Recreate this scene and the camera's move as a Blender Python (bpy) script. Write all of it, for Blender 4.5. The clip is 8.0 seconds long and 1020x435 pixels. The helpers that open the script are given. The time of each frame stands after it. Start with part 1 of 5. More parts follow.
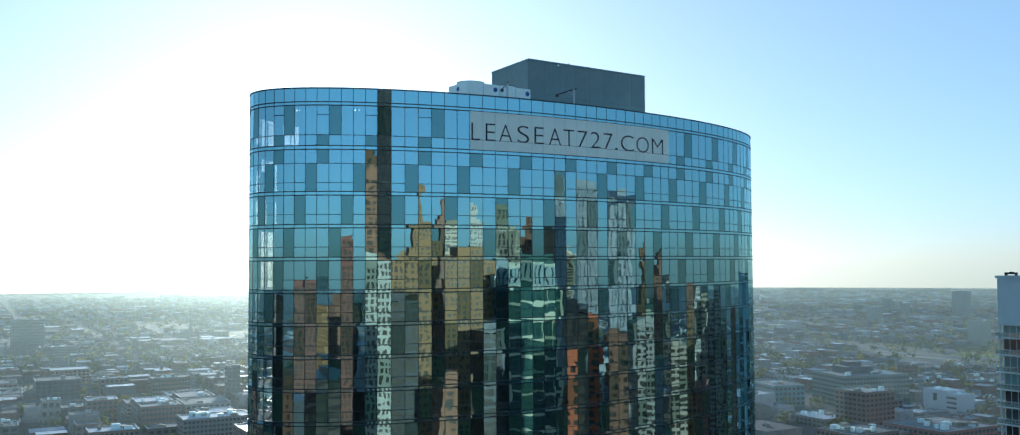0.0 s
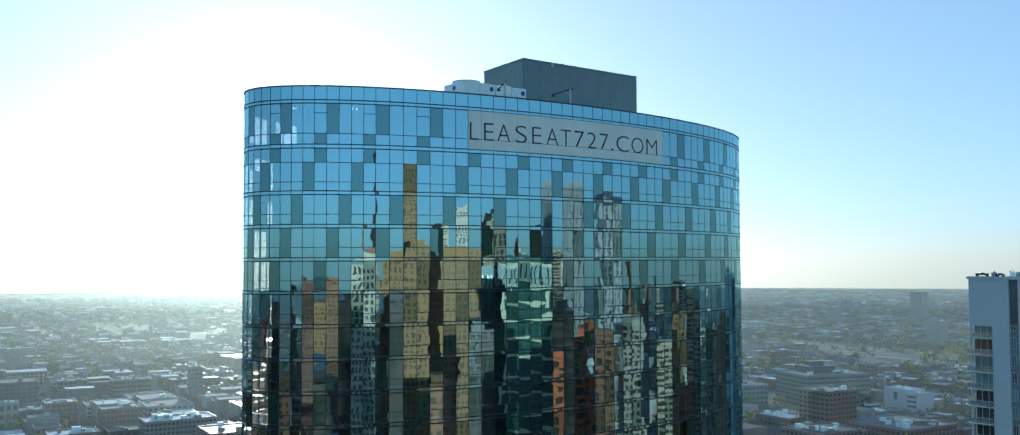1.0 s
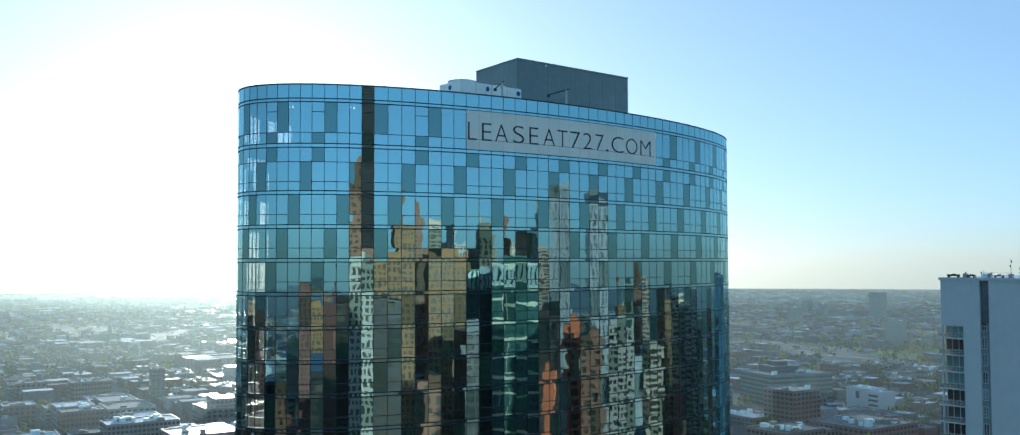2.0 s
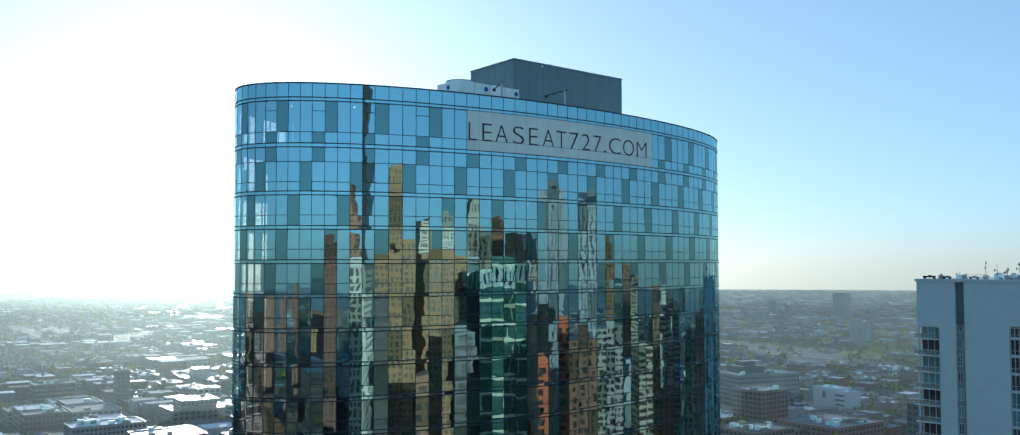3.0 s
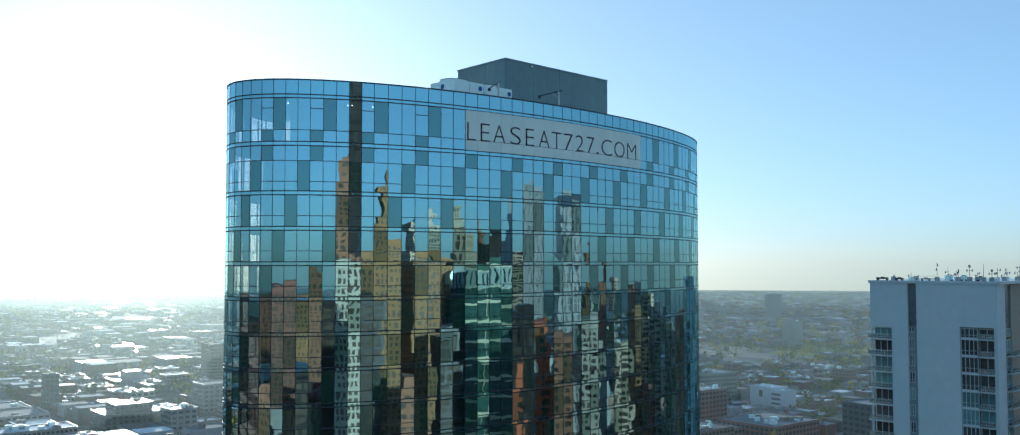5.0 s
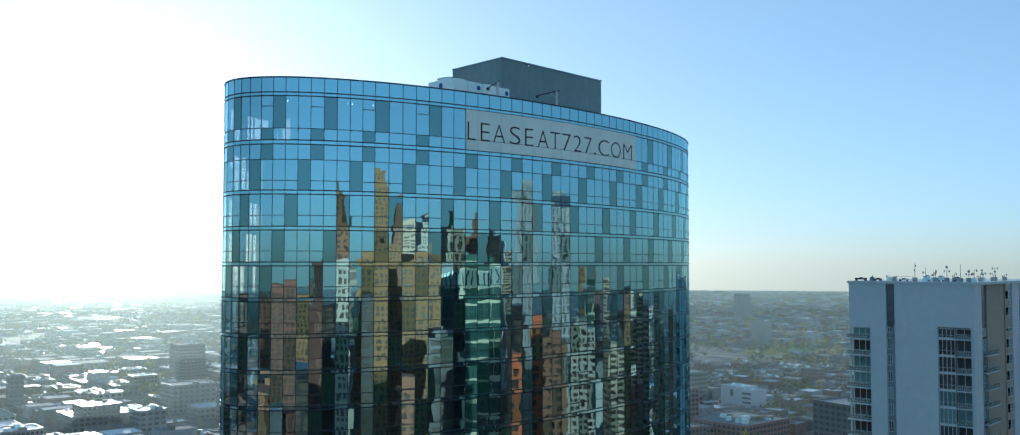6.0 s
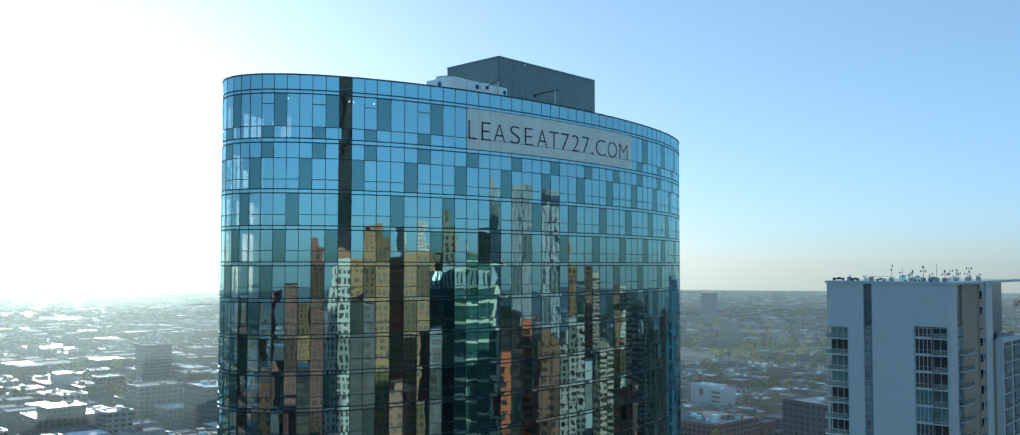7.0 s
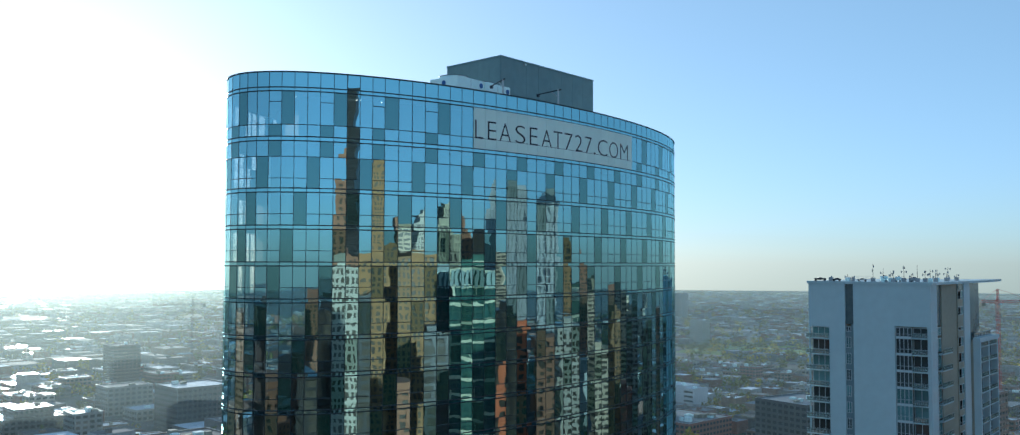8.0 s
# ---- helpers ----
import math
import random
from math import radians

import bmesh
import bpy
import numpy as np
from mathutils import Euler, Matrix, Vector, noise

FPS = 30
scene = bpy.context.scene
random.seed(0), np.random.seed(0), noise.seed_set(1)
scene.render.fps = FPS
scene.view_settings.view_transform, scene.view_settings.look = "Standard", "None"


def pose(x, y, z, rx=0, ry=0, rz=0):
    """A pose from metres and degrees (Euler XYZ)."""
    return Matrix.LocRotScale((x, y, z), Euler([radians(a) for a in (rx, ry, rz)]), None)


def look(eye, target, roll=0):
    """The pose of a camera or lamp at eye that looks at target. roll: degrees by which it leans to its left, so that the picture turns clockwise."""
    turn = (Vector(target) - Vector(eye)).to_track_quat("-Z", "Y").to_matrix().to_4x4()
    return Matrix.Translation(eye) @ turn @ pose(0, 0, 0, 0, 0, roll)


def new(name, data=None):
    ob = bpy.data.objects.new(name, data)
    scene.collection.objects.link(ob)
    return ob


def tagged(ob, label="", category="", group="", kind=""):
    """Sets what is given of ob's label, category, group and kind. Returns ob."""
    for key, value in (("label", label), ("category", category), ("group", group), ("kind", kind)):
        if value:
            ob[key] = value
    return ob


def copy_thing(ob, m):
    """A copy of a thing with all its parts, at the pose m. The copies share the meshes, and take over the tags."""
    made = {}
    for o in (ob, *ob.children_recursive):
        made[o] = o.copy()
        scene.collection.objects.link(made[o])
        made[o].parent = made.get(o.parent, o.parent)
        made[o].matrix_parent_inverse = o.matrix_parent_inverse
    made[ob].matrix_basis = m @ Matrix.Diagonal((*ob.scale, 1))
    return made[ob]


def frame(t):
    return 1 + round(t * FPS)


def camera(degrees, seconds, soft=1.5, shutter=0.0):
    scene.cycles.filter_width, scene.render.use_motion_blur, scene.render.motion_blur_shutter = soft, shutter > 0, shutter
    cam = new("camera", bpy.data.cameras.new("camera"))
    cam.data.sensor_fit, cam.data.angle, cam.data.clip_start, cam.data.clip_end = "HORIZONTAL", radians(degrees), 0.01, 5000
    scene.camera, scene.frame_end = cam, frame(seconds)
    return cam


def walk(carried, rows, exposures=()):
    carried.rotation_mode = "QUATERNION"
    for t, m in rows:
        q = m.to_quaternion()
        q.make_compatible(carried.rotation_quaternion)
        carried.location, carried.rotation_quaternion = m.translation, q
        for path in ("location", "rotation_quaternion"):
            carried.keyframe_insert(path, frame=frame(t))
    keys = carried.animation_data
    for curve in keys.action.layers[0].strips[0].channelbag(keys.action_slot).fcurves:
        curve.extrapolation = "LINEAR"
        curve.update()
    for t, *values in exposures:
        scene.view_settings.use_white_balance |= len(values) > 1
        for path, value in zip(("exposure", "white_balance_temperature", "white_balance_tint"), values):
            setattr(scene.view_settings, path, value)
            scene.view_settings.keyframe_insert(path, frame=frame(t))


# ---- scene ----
# ---------------------------------------------------------------- camera
cam = camera(55.67, 8.0, soft=1.18)
# seconds, x, y, z, yaw, pitch, roll
PATH = [
    (0.0, -0.405, -1.201, 130.632, -35.156, 2.652, 0.303),
    (0.5, -1.642, 0.139, 130.649, -36.241, 2.663, 0.274),
    (1.0, -2.848, 1.467, 130.669, -37.356, 2.670, 0.243),
    (1.5, -4.022, 2.783, 130.695, -38.477, 2.679, 0.221),
    (3.0, -7.255, 6.767, 130.828, -41.506, 2.729, 0.127),
    (3.5, -8.205, 8.077, 130.869, -42.478, 2.740, 0.109),
    (4.0, -9.115, 9.372, 130.912, -43.449, 2.748, 0.097),
    (4.5, -9.988, 10.650, 130.955, -44.415, 2.756, 0.078),
    (6.0, -12.471, 14.405, 131.053, -47.134, 2.753, -0.030),
    (6.5, -13.306, 15.746, 131.074, -48.097, 2.744, -0.052),
    (7.0, -14.167, 17.132, 131.092, -49.048, 2.731, -0.071),
    (7.5, -15.075, 18.581, 131.111, -49.959, 2.731, -0.101),
    (8.0, -16.011, 20.073, 131.125, -50.821, 2.728, -0.139),
]
walk(cam, [(t, pose(x, y, z, 90 + pitch, roll, yaw)) for t, x, y, z, yaw, pitch, roll in PATH],
     [(0.0, 0.78, 5120, 2), (8.0, 0.78, 5120, 2)])

# ---------------------------------------------------------------- light
SUN_AZ, SUN_EL = 23.7, 7.4
world = bpy.data.worlds.new("sky")
scene.world = world
world.use_nodes = True
wn = world.node_tree.nodes
sky = wn.new("ShaderNodeTexSky")
sky.sky_type = "NISHITA"
sky.sun_disc = False
sky.sun_elevation = radians(SUN_EL)
sky.sun_rotation = radians(SUN_AZ)
sky.altitude = 150
sky.air_density, sky.dust_density, sky.ozone_density = 0.6, 0.8, 3.2
wn["Background"].inputs["Strength"].default_value = 0.2
soften = wn.new("ShaderNodeHueSaturation")
soften.inputs["Hue"].default_value, soften.inputs["Saturation"].default_value = 0.484, 0.87
world.node_tree.links.new(sky.outputs["Color"], soften.inputs["Color"])
even = wn.new("ShaderNodeGamma")
even.inputs["Gamma"].default_value = 0.55
world.node_tree.links.new(soften.outputs["Color"], even.inputs["Color"])
world.node_tree.links.new(even.outputs["Color"], wn["Background"].inputs["Color"])

sun_data = bpy.data.lights.new("sun", "SUN")
sun_data.energy, sun_data.angle, sun_data.color = 3.9, radians(0.6), (1.0, 0.86, 0.68)
sun = new("sun", sun_data)
sa, se = radians(SUN_AZ), radians(SUN_EL)
sun_dir = Vector((math.sin(sa) * math.cos(se), math.cos(sa) * math.cos(se), math.sin(se)))
sun.matrix_world = look(sun_dir * 3000, (0, 0, 0))

# ---------------------------------------------------------------- materials
def nodes_of(name):
    m = bpy.data.materials.new(name)
    m.use_nodes = True
    nt = m.node_tree
    return m, nt, nt.nodes, nt.links, nt.nodes["Principled BSDF"]


def surface(name, color, rough=0.7, metal=0.0, var=0.25, grain=1.0, bump=0.0, spec=0.5, per_object=0.0, stain=0.12, sheen=0.0):
    """A matt or glossy surface with variation at two scales, in metres of the object."""
    m, nt, n, l, b = nodes_of(name)
    co = n.new("ShaderNodeTexCoord")
    fine = n.new("ShaderNodeTexNoise")
    fine.inputs["Scale"].default_value, fine.inputs["Detail"].default_value = 2.0 * grain, 4
    wide = n.new("ShaderNodeTexNoise")
    wide.inputs["Scale"].default_value, wide.inputs["Detail"].default_value = stain * grain, 3
    l.new(co.outputs["Object"], fine.inputs["Vector"])
    l.new(co.outputs["Object"], wide.inputs["Vector"])
    add = n.new("ShaderNodeMath")
    add.operation = "ADD"
    l.new(fine.outputs["Fac"], add.inputs[0])
    l.new(wide.outputs["Fac"], add.inputs[1])
    half = n.new("ShaderNodeMath")
    half.operation = "MULTIPLY"
    half.inputs[1].default_value = 0.5
    l.new(add.outputs[0], half.inputs[0])
    ramp = n.new("ShaderNodeMapRange")
    ramp.inputs["From Min"].default_value, ramp.inputs["From Max"].default_value = 0.3, 0.7
    ramp.inputs["To Min"].default_value, ramp.inputs["To Max"].default_value = 1 - var, 1 + var
    l.new(half.outputs[0], ramp.inputs["Value"])
    value = ramp.outputs["Result"]
    if per_object:
        info = n.new("ShaderNodeObjectInfo")
        vary = n.new("ShaderNodeMapRange")
        vary.inputs["To Min"].default_value, vary.inputs["To Max"].default_value = 1 - per_object, 1 + per_object
        l.new(info.outputs["Random"], vary.inputs["Value"])
        both = n.new("ShaderNodeMath")
        both.operation = "MULTIPLY"
        l.new(value, both.inputs[0])
        l.new(vary.outputs["Result"], both.inputs[1])
        value = both.outputs[0]
    mul = n.new("ShaderNodeVectorMath")
    mul.operation = "MULTIPLY"
    mul.inputs[0].default_value = color
    l.new(value, mul.inputs[1])
    l.new(mul.outputs["Vector"], b.inputs["Base Color"])
    b.inputs["Roughness"].default_value = rough
    b.inputs["Metallic"].default_value = metal
    b.inputs["Specular IOR Level"].default_value = spec
    b.inputs["Sheen Weight"].default_value, b.inputs["Sheen Roughness"].default_value = sheen, 0.6
    b.inputs["Sheen Tint"].default_value = (0.72, 0.82, 0.88, 1)
    if bump:
        bn = n.new("ShaderNodeBump")
        bn.inputs["Strength"].default_value, bn.inputs["Distance"].default_value = 0.6, bump
        l.new(fine.outputs["Fac"], bn.inputs["Height"])
        l.new(bn.outputs["Normal"], b.inputs["Normal"])
    return m


def island_surface(name, colors, rough=0.75, spec=0.5, var=0.2, grain=0.3, shiny=0.0, sheen=0.4):
    """Many joined pieces, each with a colour of its own out of a short list."""
    m, nt, n, l, b = nodes_of(name)
    geo = n.new("ShaderNodeNewGeometry")
    ramp = n.new("ShaderNodeValToRGB")
    ramp.color_ramp.interpolation = "CONSTANT"
    el = ramp.color_ramp.elements
    while len(el) < len(colors):
        el.new(0.5)
    for i, c in enumerate(colors):
        el[i].position, el[i].color = i / len(colors), (*c, 1)
    l.new(geo.outputs["Random Per Island"], ramp.inputs["Fac"])
    co = n.new("ShaderNodeTexCoord")
    tex = n.new("ShaderNodeTexNoise")
    tex.inputs["Scale"].default_value, tex.inputs["Detail"].default_value = grain, 4
    l.new(co.outputs["Object"], tex.inputs["Vector"])
    rng_ = n.new("ShaderNodeMapRange")
    rng_.inputs["From Min"].default_value, rng_.inputs["From Max"].default_value = 0.3, 0.7
    rng_.inputs["To Min"].default_value, rng_.inputs["To Max"].default_value = 1 - var, 1 + var
    l.new(tex.outputs["Fac"], rng_.inputs["Value"])
    mul = n.new("ShaderNodeVectorMath")
    mul.operation = "MULTIPLY"
    l.new(ramp.outputs["Color"], mul.inputs[0])
    l.new(rng_.outputs["Result"], mul.inputs[1])
    l.new(mul.outputs["Vector"], b.inputs["Base Color"])
    b.inputs["Roughness"].default_value, b.inputs["Specular IOR Level"].default_value = rough, spec
    b.inputs["Sheen Weight"].default_value, b.inputs["Sheen Roughness"].default_value = sheen, 0.6
    b.inputs["Sheen Tint"].default_value = (0.72, 0.82, 0.88, 1)
    if shiny:
        pick = n.new("ShaderNodeMath")
        pick.operation = "FRACT"
        many = n.new("ShaderNodeMath")
        many.operation = "MULTIPLY"
        many.inputs[1].default_value = 37.0
        l.new(geo.outputs["Random Per Island"], many.inputs[0])
        l.new(many.outputs[0], pick.inputs[0])
        few = n.new("ShaderNodeMath")
        few.operation = "LESS_THAN"
        few.inputs[1].default_value = shiny
        l.new(pick.outputs[0], few.inputs[0])
        gloss = n.new("ShaderNodeMapRange")
        gloss.inputs["To Min"].default_value, gloss.inputs["To Max"].default_value = rough, 0.26
        l.new(few.outputs[0], gloss.inputs["Value"])
        l.new(gloss.outputs["Result"], b.inputs["Roughness"])
        level = n.new("ShaderNodeMapRange")
        level.inputs["To Min"].default_value, level.inputs["To Max"].default_value = spec, 0.6
        l.new(few.outputs[0], level.inputs["Value"])
        l.new(level.outputs["Result"], b.inputs["Specular IOR Level"])
    return m


def curtain_glass(name, tint, body, base_gloss, clear, warp, wave=0.9):
    """Coated glass: a tinted mirror over a dark body, in part clear; each pane is bowed in its own way."""
    m, nt, n, l, b = nodes_of(name)
    co = n.new("ShaderNodeTexCoord")
    geo = n.new("ShaderNodeNewGeometry")
    info = n.new("ShaderNodeObjectInfo")
    seed = n.new("ShaderNodeMath")
    seed.operation = "MULTIPLY_ADD"
    seed.inputs[1].default_value = 40.0
    l.new(geo.outputs["Random Per Island"], seed.inputs[0])
    mix_seed = n.new("ShaderNodeMath")
    mix_seed.operation = "MULTIPLY"
    mix_seed.inputs[1].default_value = 60.0
    l.new(info.outputs["Random"], mix_seed.inputs[0])
    l.new(mix_seed.outputs[0], seed.inputs[2])
    squash = n.new("ShaderNodeMapping")
    squash.inputs["Scale"].default_value = (1.0, 1.0, 1.3)
    l.new(co.outputs["Object"], squash.inputs["Vector"])
    tex = n.new("ShaderNodeTexNoise")
    tex.noise_dimensions = "4D"
    tex.inputs["Scale"].default_value, tex.inputs["Detail"].default_value = wave, 0.6
    l.new(squash.outputs["Vector"], tex.inputs["Vector"])
    l.new(seed.outputs[0], tex.inputs["W"])
    bn = n.new("ShaderNodeBump")
    bn.inputs["Strength"].default_value, bn.inputs["Distance"].default_value = 1.0, warp
    l.new(tex.outputs["Fac"], bn.inputs["Height"])
    gl = n.new("ShaderNodeBsdfGlossy")
    gl.inputs["Roughness"].default_value = 0.0
    gl.inputs["Color"].default_value = (*tint, 1)
    l.new(bn.outputs["Normal"], gl.inputs["Normal"])
    b.inputs["Base Color"].default_value = (*body, 1)
    b.inputs["Roughness"].default_value, b.inputs["Specular IOR Level"].default_value = 0.5, 0.1
    tr = n.new("ShaderNodeBsdfTransparent")
    tr.inputs["Color"].default_value = (0.90, 0.94, 0.92, 1)
    inner = n.new("ShaderNodeMixShader")
    inner.inputs["Fac"].default_value = clear
    l.new(b.outputs["BSDF"], inner.inputs[1])
    l.new(tr.outputs["BSDF"], inner.inputs[2])
    lw = n.new("ShaderNodeLayerWeight")
    lw.inputs["Blend"].default_value = 0.5
    steep = n.new("ShaderNodeMath")
    steep.operation = "POWER"
    steep.inputs[1].default_value = 4.0
    l.new(lw.outputs["Facing"], steep.inputs[0])
    amount = n.new("ShaderNodeMapRange")
    amount.inputs["To Min"].default_value, amount.inputs["To Max"].default_value = base_gloss, 0.97
    l.new(steep.outputs[0], amount.inputs["Value"])
    out = n.new("ShaderNodeMixShader")
    l.new(amount.outputs["Result"], out.inputs["Fac"])
    l.new(inner.outputs["Shader"], out.inputs[1])
    l.new(gl.outputs["BSDF"], out.inputs[2])
    l.new(out.outputs["Shader"], n["Material Output"].inputs["Surface"])
    return m


M_GLASS = curtain_glass("vision_glass", (0.51, 0.84, 0.93), (0.016, 0.024, 0.024), 0.56, 0.95, 0.0034, 0.6)
M_SPANDREL = curtain_glass("spandrel_glass", (0.335, 0.575, 0.60), (0.03, 0.07, 0.045), 0.39, 0.0, 0.0034, 0.6)
M_STRIP = curtain_glass("strip_glass", (0.47, 0.80, 0.88), (0.02, 0.04, 0.045), 0.62, 0.0, 0.0025, 0.6)
M_MULLION = surface("dark_bronze_metal", (0.022, 0.034, 0.04), 0.45, 0.3, 0.2, 1.0)
M_SLAB = surface("floor_slab", (0.28, 0.27, 0.25), 0.8, 0, 0.15, 0.5)
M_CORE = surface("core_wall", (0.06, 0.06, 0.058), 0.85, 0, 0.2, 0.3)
M_ROOF = surface("roof_membrane", (0.35, 0.35, 0.34), 0.8, 0, 0.2, 0.5)
M_BANNER = surface("banner_film", (0.78, 0.92, 0.83), 0.55, 0, 0.05, 0.4, per_object=0.03)
M_LETTER = surface("letter_film", (0.015, 0.02, 0.025), 0.55, 0, 0.1, 1.0)
M_PENT = surface("penthouse_panel", (0.185, 0.275, 0.28), 0.55, 0.1, 0.12, 0.6, per_object=0.025)
M_PENT_JOINT = surface("panel_joint", (0.14, 0.21, 0.21), 0.7)
M_UNIT = surface("unit_paint", (0.82, 0.96, 0.92), 0.5, 0.0, 0.08, 1.0)
M_UNIT_DARK = surface("unit_fan", (0.06, 0.065, 0.07), 0.5, 0.4, 0.2)
M_BLUE = surface("blue_badge", (0.02, 0.10, 0.32), 0.4)
M_STEEL = surface("galvanised_steel", (0.45, 0.46, 0.46), 0.4, 0.7, 0.15, 2.0)
M_DARKSTEEL = surface("dark_steel", (0.05, 0.05, 0.055), 0.5, 0.5, 0.15, 2.0)
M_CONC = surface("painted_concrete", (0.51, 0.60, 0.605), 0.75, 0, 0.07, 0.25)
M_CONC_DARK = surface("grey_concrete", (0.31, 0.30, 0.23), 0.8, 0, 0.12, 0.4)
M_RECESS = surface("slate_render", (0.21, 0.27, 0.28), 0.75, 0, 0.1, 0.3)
M_CONC_SIDE = surface("fair_concrete", (0.36, 0.36, 0.36), 0.8, 0, 0.12, 0.4)
M_WIN = surface("window_glass", (0.055, 0.07, 0.07), 0.08, 0, 0.3, 0.4, spec=0.8, per_object=0.4)
M_WIN_GREEN = surface("green_window_glass", (0.14, 0.25, 0.25), 0.1, 0, 0.25, 0.4, spec=0.8, per_object=0.3)
M_BALUSTRADE = curtain_glass("balustrade_glass", (0.7, 0.85, 0.83), (0.30, 0.38, 0.36), 0.12, 0.6, 0.0005)
M_SLATE = surface("slate_glazing", (0.10, 0.145, 0.155), 0.15, 0, 0.25, 0.4, spec=0.6)
M_FRAME = surface("pale_frame", (0.50, 0.54, 0.55), 0.5, 0.2, 0.1)
M_RED = surface("crane_red", (0.42, 0.06, 0.05), 0.5, 0, 0.15)
M_ORANGE = surface("orange_sheeting", (0.50, 0.17, 0.06), 0.7, 0, 0.2, 0.3)
M_BARK = surface("bark", (0.09, 0.07, 0.055), 0.9, 0, 0.3, 2.0)
M_LEAF = island_surface("foliage", [(0.13, 0.16, 0.045), (0.18, 0.19, 0.05), (0.11, 0.13, 0.045), (0.20, 0.18, 0.05), (0.15, 0.13, 0.05)], 0.8, 0.1, sheen=0.0)
M_CITY = island_surface("far_masonry", [(0.18, 0.17, 0.15), (0.23, 0.22, 0.20), (0.22, 0.12, 0.085), (0.30, 0.30, 0.28), (0.14, 0.14, 0.13), (0.24, 0.16, 0.11), (0.19, 0.10, 0.075), (0.40, 0.40, 0.38)], 0.8, 0.2, sheen=0.12)
M_CITYROOF = island_surface("far_roofing", [(0.12, 0.13, 0.145), (0.22, 0.235, 0.255), (0.07, 0.078, 0.085), (0.44, 0.48, 0.53), (0.15, 0.15, 0.155), (0.09, 0.095, 0.10), (0.28, 0.30, 0.33), (0.66, 0.70, 0.74), (0.05, 0.054, 0.06)], 0.9, 0.12, shiny=0.17, sheen=0.05)

# ---------------------------------------------------------------- building helpers
BASE = {}


def box(bm, x0, x1, y0, y1, z0, z1):
    v = [bm.verts.new(p) for p in ((x0, y0, z0), (x1, y0, z0), (x1, y1, z0), (x0, y1, z0), (x0, y0, z1), (x1, y0, z1), (x1, y1, z1), (x0, y1, z1))]
    for f in ((3, 2, 1, 0), (4, 5, 6, 7), (0, 1, 5, 4), (1, 2, 6, 5), (2, 3, 7, 6), (3, 0, 4, 7)):
        bm.faces.new([v[i] for i in f])


def slab_of(bm, ring, z0, z1):
    """A prism over a ring of (x, y)."""
    lo = [bm.verts.new((x, y, z0)) for x, y in ring]
    hi = [bm.verts.new((x, y, z1)) for x, y in ring]
    bm.faces.new(lo[::-1])
    bm.faces.new(hi)
    for i in range(len(ring)):
        j = (i + 1) % len(ring)
        bm.faces.new((lo[i], lo[j], hi[j], hi[i]))


def tube(bm, a, b, r0, r1=None, sides=8):
    a, b = Vector(a), Vector(b)
    q = (b - a).to_track_quat("Z", "Y")
    r1 = r0 if r1 is None else r1
    rings = []
    for p, r in ((a, r0), (b, r1)):
        rings.append([bm.verts.new(p + q @ Vector((r * math.cos(2 * math.pi * i / sides), r * math.sin(2 * math.pi * i / sides), 0))) for i in range(sides)])
    for i in range(sides):
        j = (i + 1) % sides
        bm.faces.new((rings[0][i], rings[0][j], rings[1][j], rings[1][i]))
    bm.faces.new(rings[0][::-1])
    bm.faces.new(rings[1])


def mesh_of(name, bm, material, shift=None):
    if shift is not None:
        bmesh.ops.translate(bm, verts=bm.verts, vec=-Vector(shift))
    me = bpy.data.meshes.new(name)
    bm.to_mesh(me)
    bm.free()
    for mt in material if isinstance(material, (list, tuple)) else (material,):
        me.materials.append(mt)
    return me


def thing(name, base, label, category, group="", kind=""):
    ob = new(name)
    ob.location = base
    ob.empty_display_size = 0.5
    BASE[ob.name] = Vector(base)
    return tagged(ob, label, category, group, kind)


def part(name, bm, material, parent, label="", kind=""):
    base = BASE[parent.name]
    ob = new(name, mesh_of(name, bm, material, base))
    ob.parent = parent
    BASE[ob.name] = base
    return tagged(ob, label, kind=kind)


def solid(name, bm, material, label, category, kind="", base=None):
    ob = new(name, mesh_of(name, bm, material, base))
    if base is not None:
        ob.location = base
    return tagged(ob, label, category, kind=kind)


# ---------------------------------------------------------------- ground
GRID = radians(-6.0)
CG, SG = math.cos(GRID), math.sin(GRID)


def to_world(u, v):
    return u * CG - v * SG, u * SG + v * CG


gm, gnt, gn, gl_, gb = nodes_of("city_ground")
gco = gn.new("ShaderNodeTexCoord")
g1 = gn.new("ShaderNodeTexNoise")
g1.inputs["Scale"].default_value, g1.inputs["Detail"].default_value = 0.008, 6
g2 = gn.new("ShaderNodeTexVoronoi")
g2.inputs["Scale"].default_value = 0.03
gl_.new(gco.outputs["Object"], g1.inputs["Vector"])
gl_.new(gco.outputs["Object"], g2.inputs["Vector"])
gr = gn.new("ShaderNodeValToRGB")
gr.color_ramp.elements[0].position, gr.color_ramp.elements[0].color = 0.36, (0.05, 0.06, 0.045, 1)
gr.color_ramp.elements[1].position, gr.color_ramp.elements[1].color = 0.66, (0.085, 0.087, 0.084, 1)
e = gr.color_ramp.elements.new(0.5)
e.color = (0.065, 0.07, 0.06, 1)
gl_.new(g1.outputs["Fac"], gr.inputs["Fac"])
gx = gn.new("ShaderNodeMix")
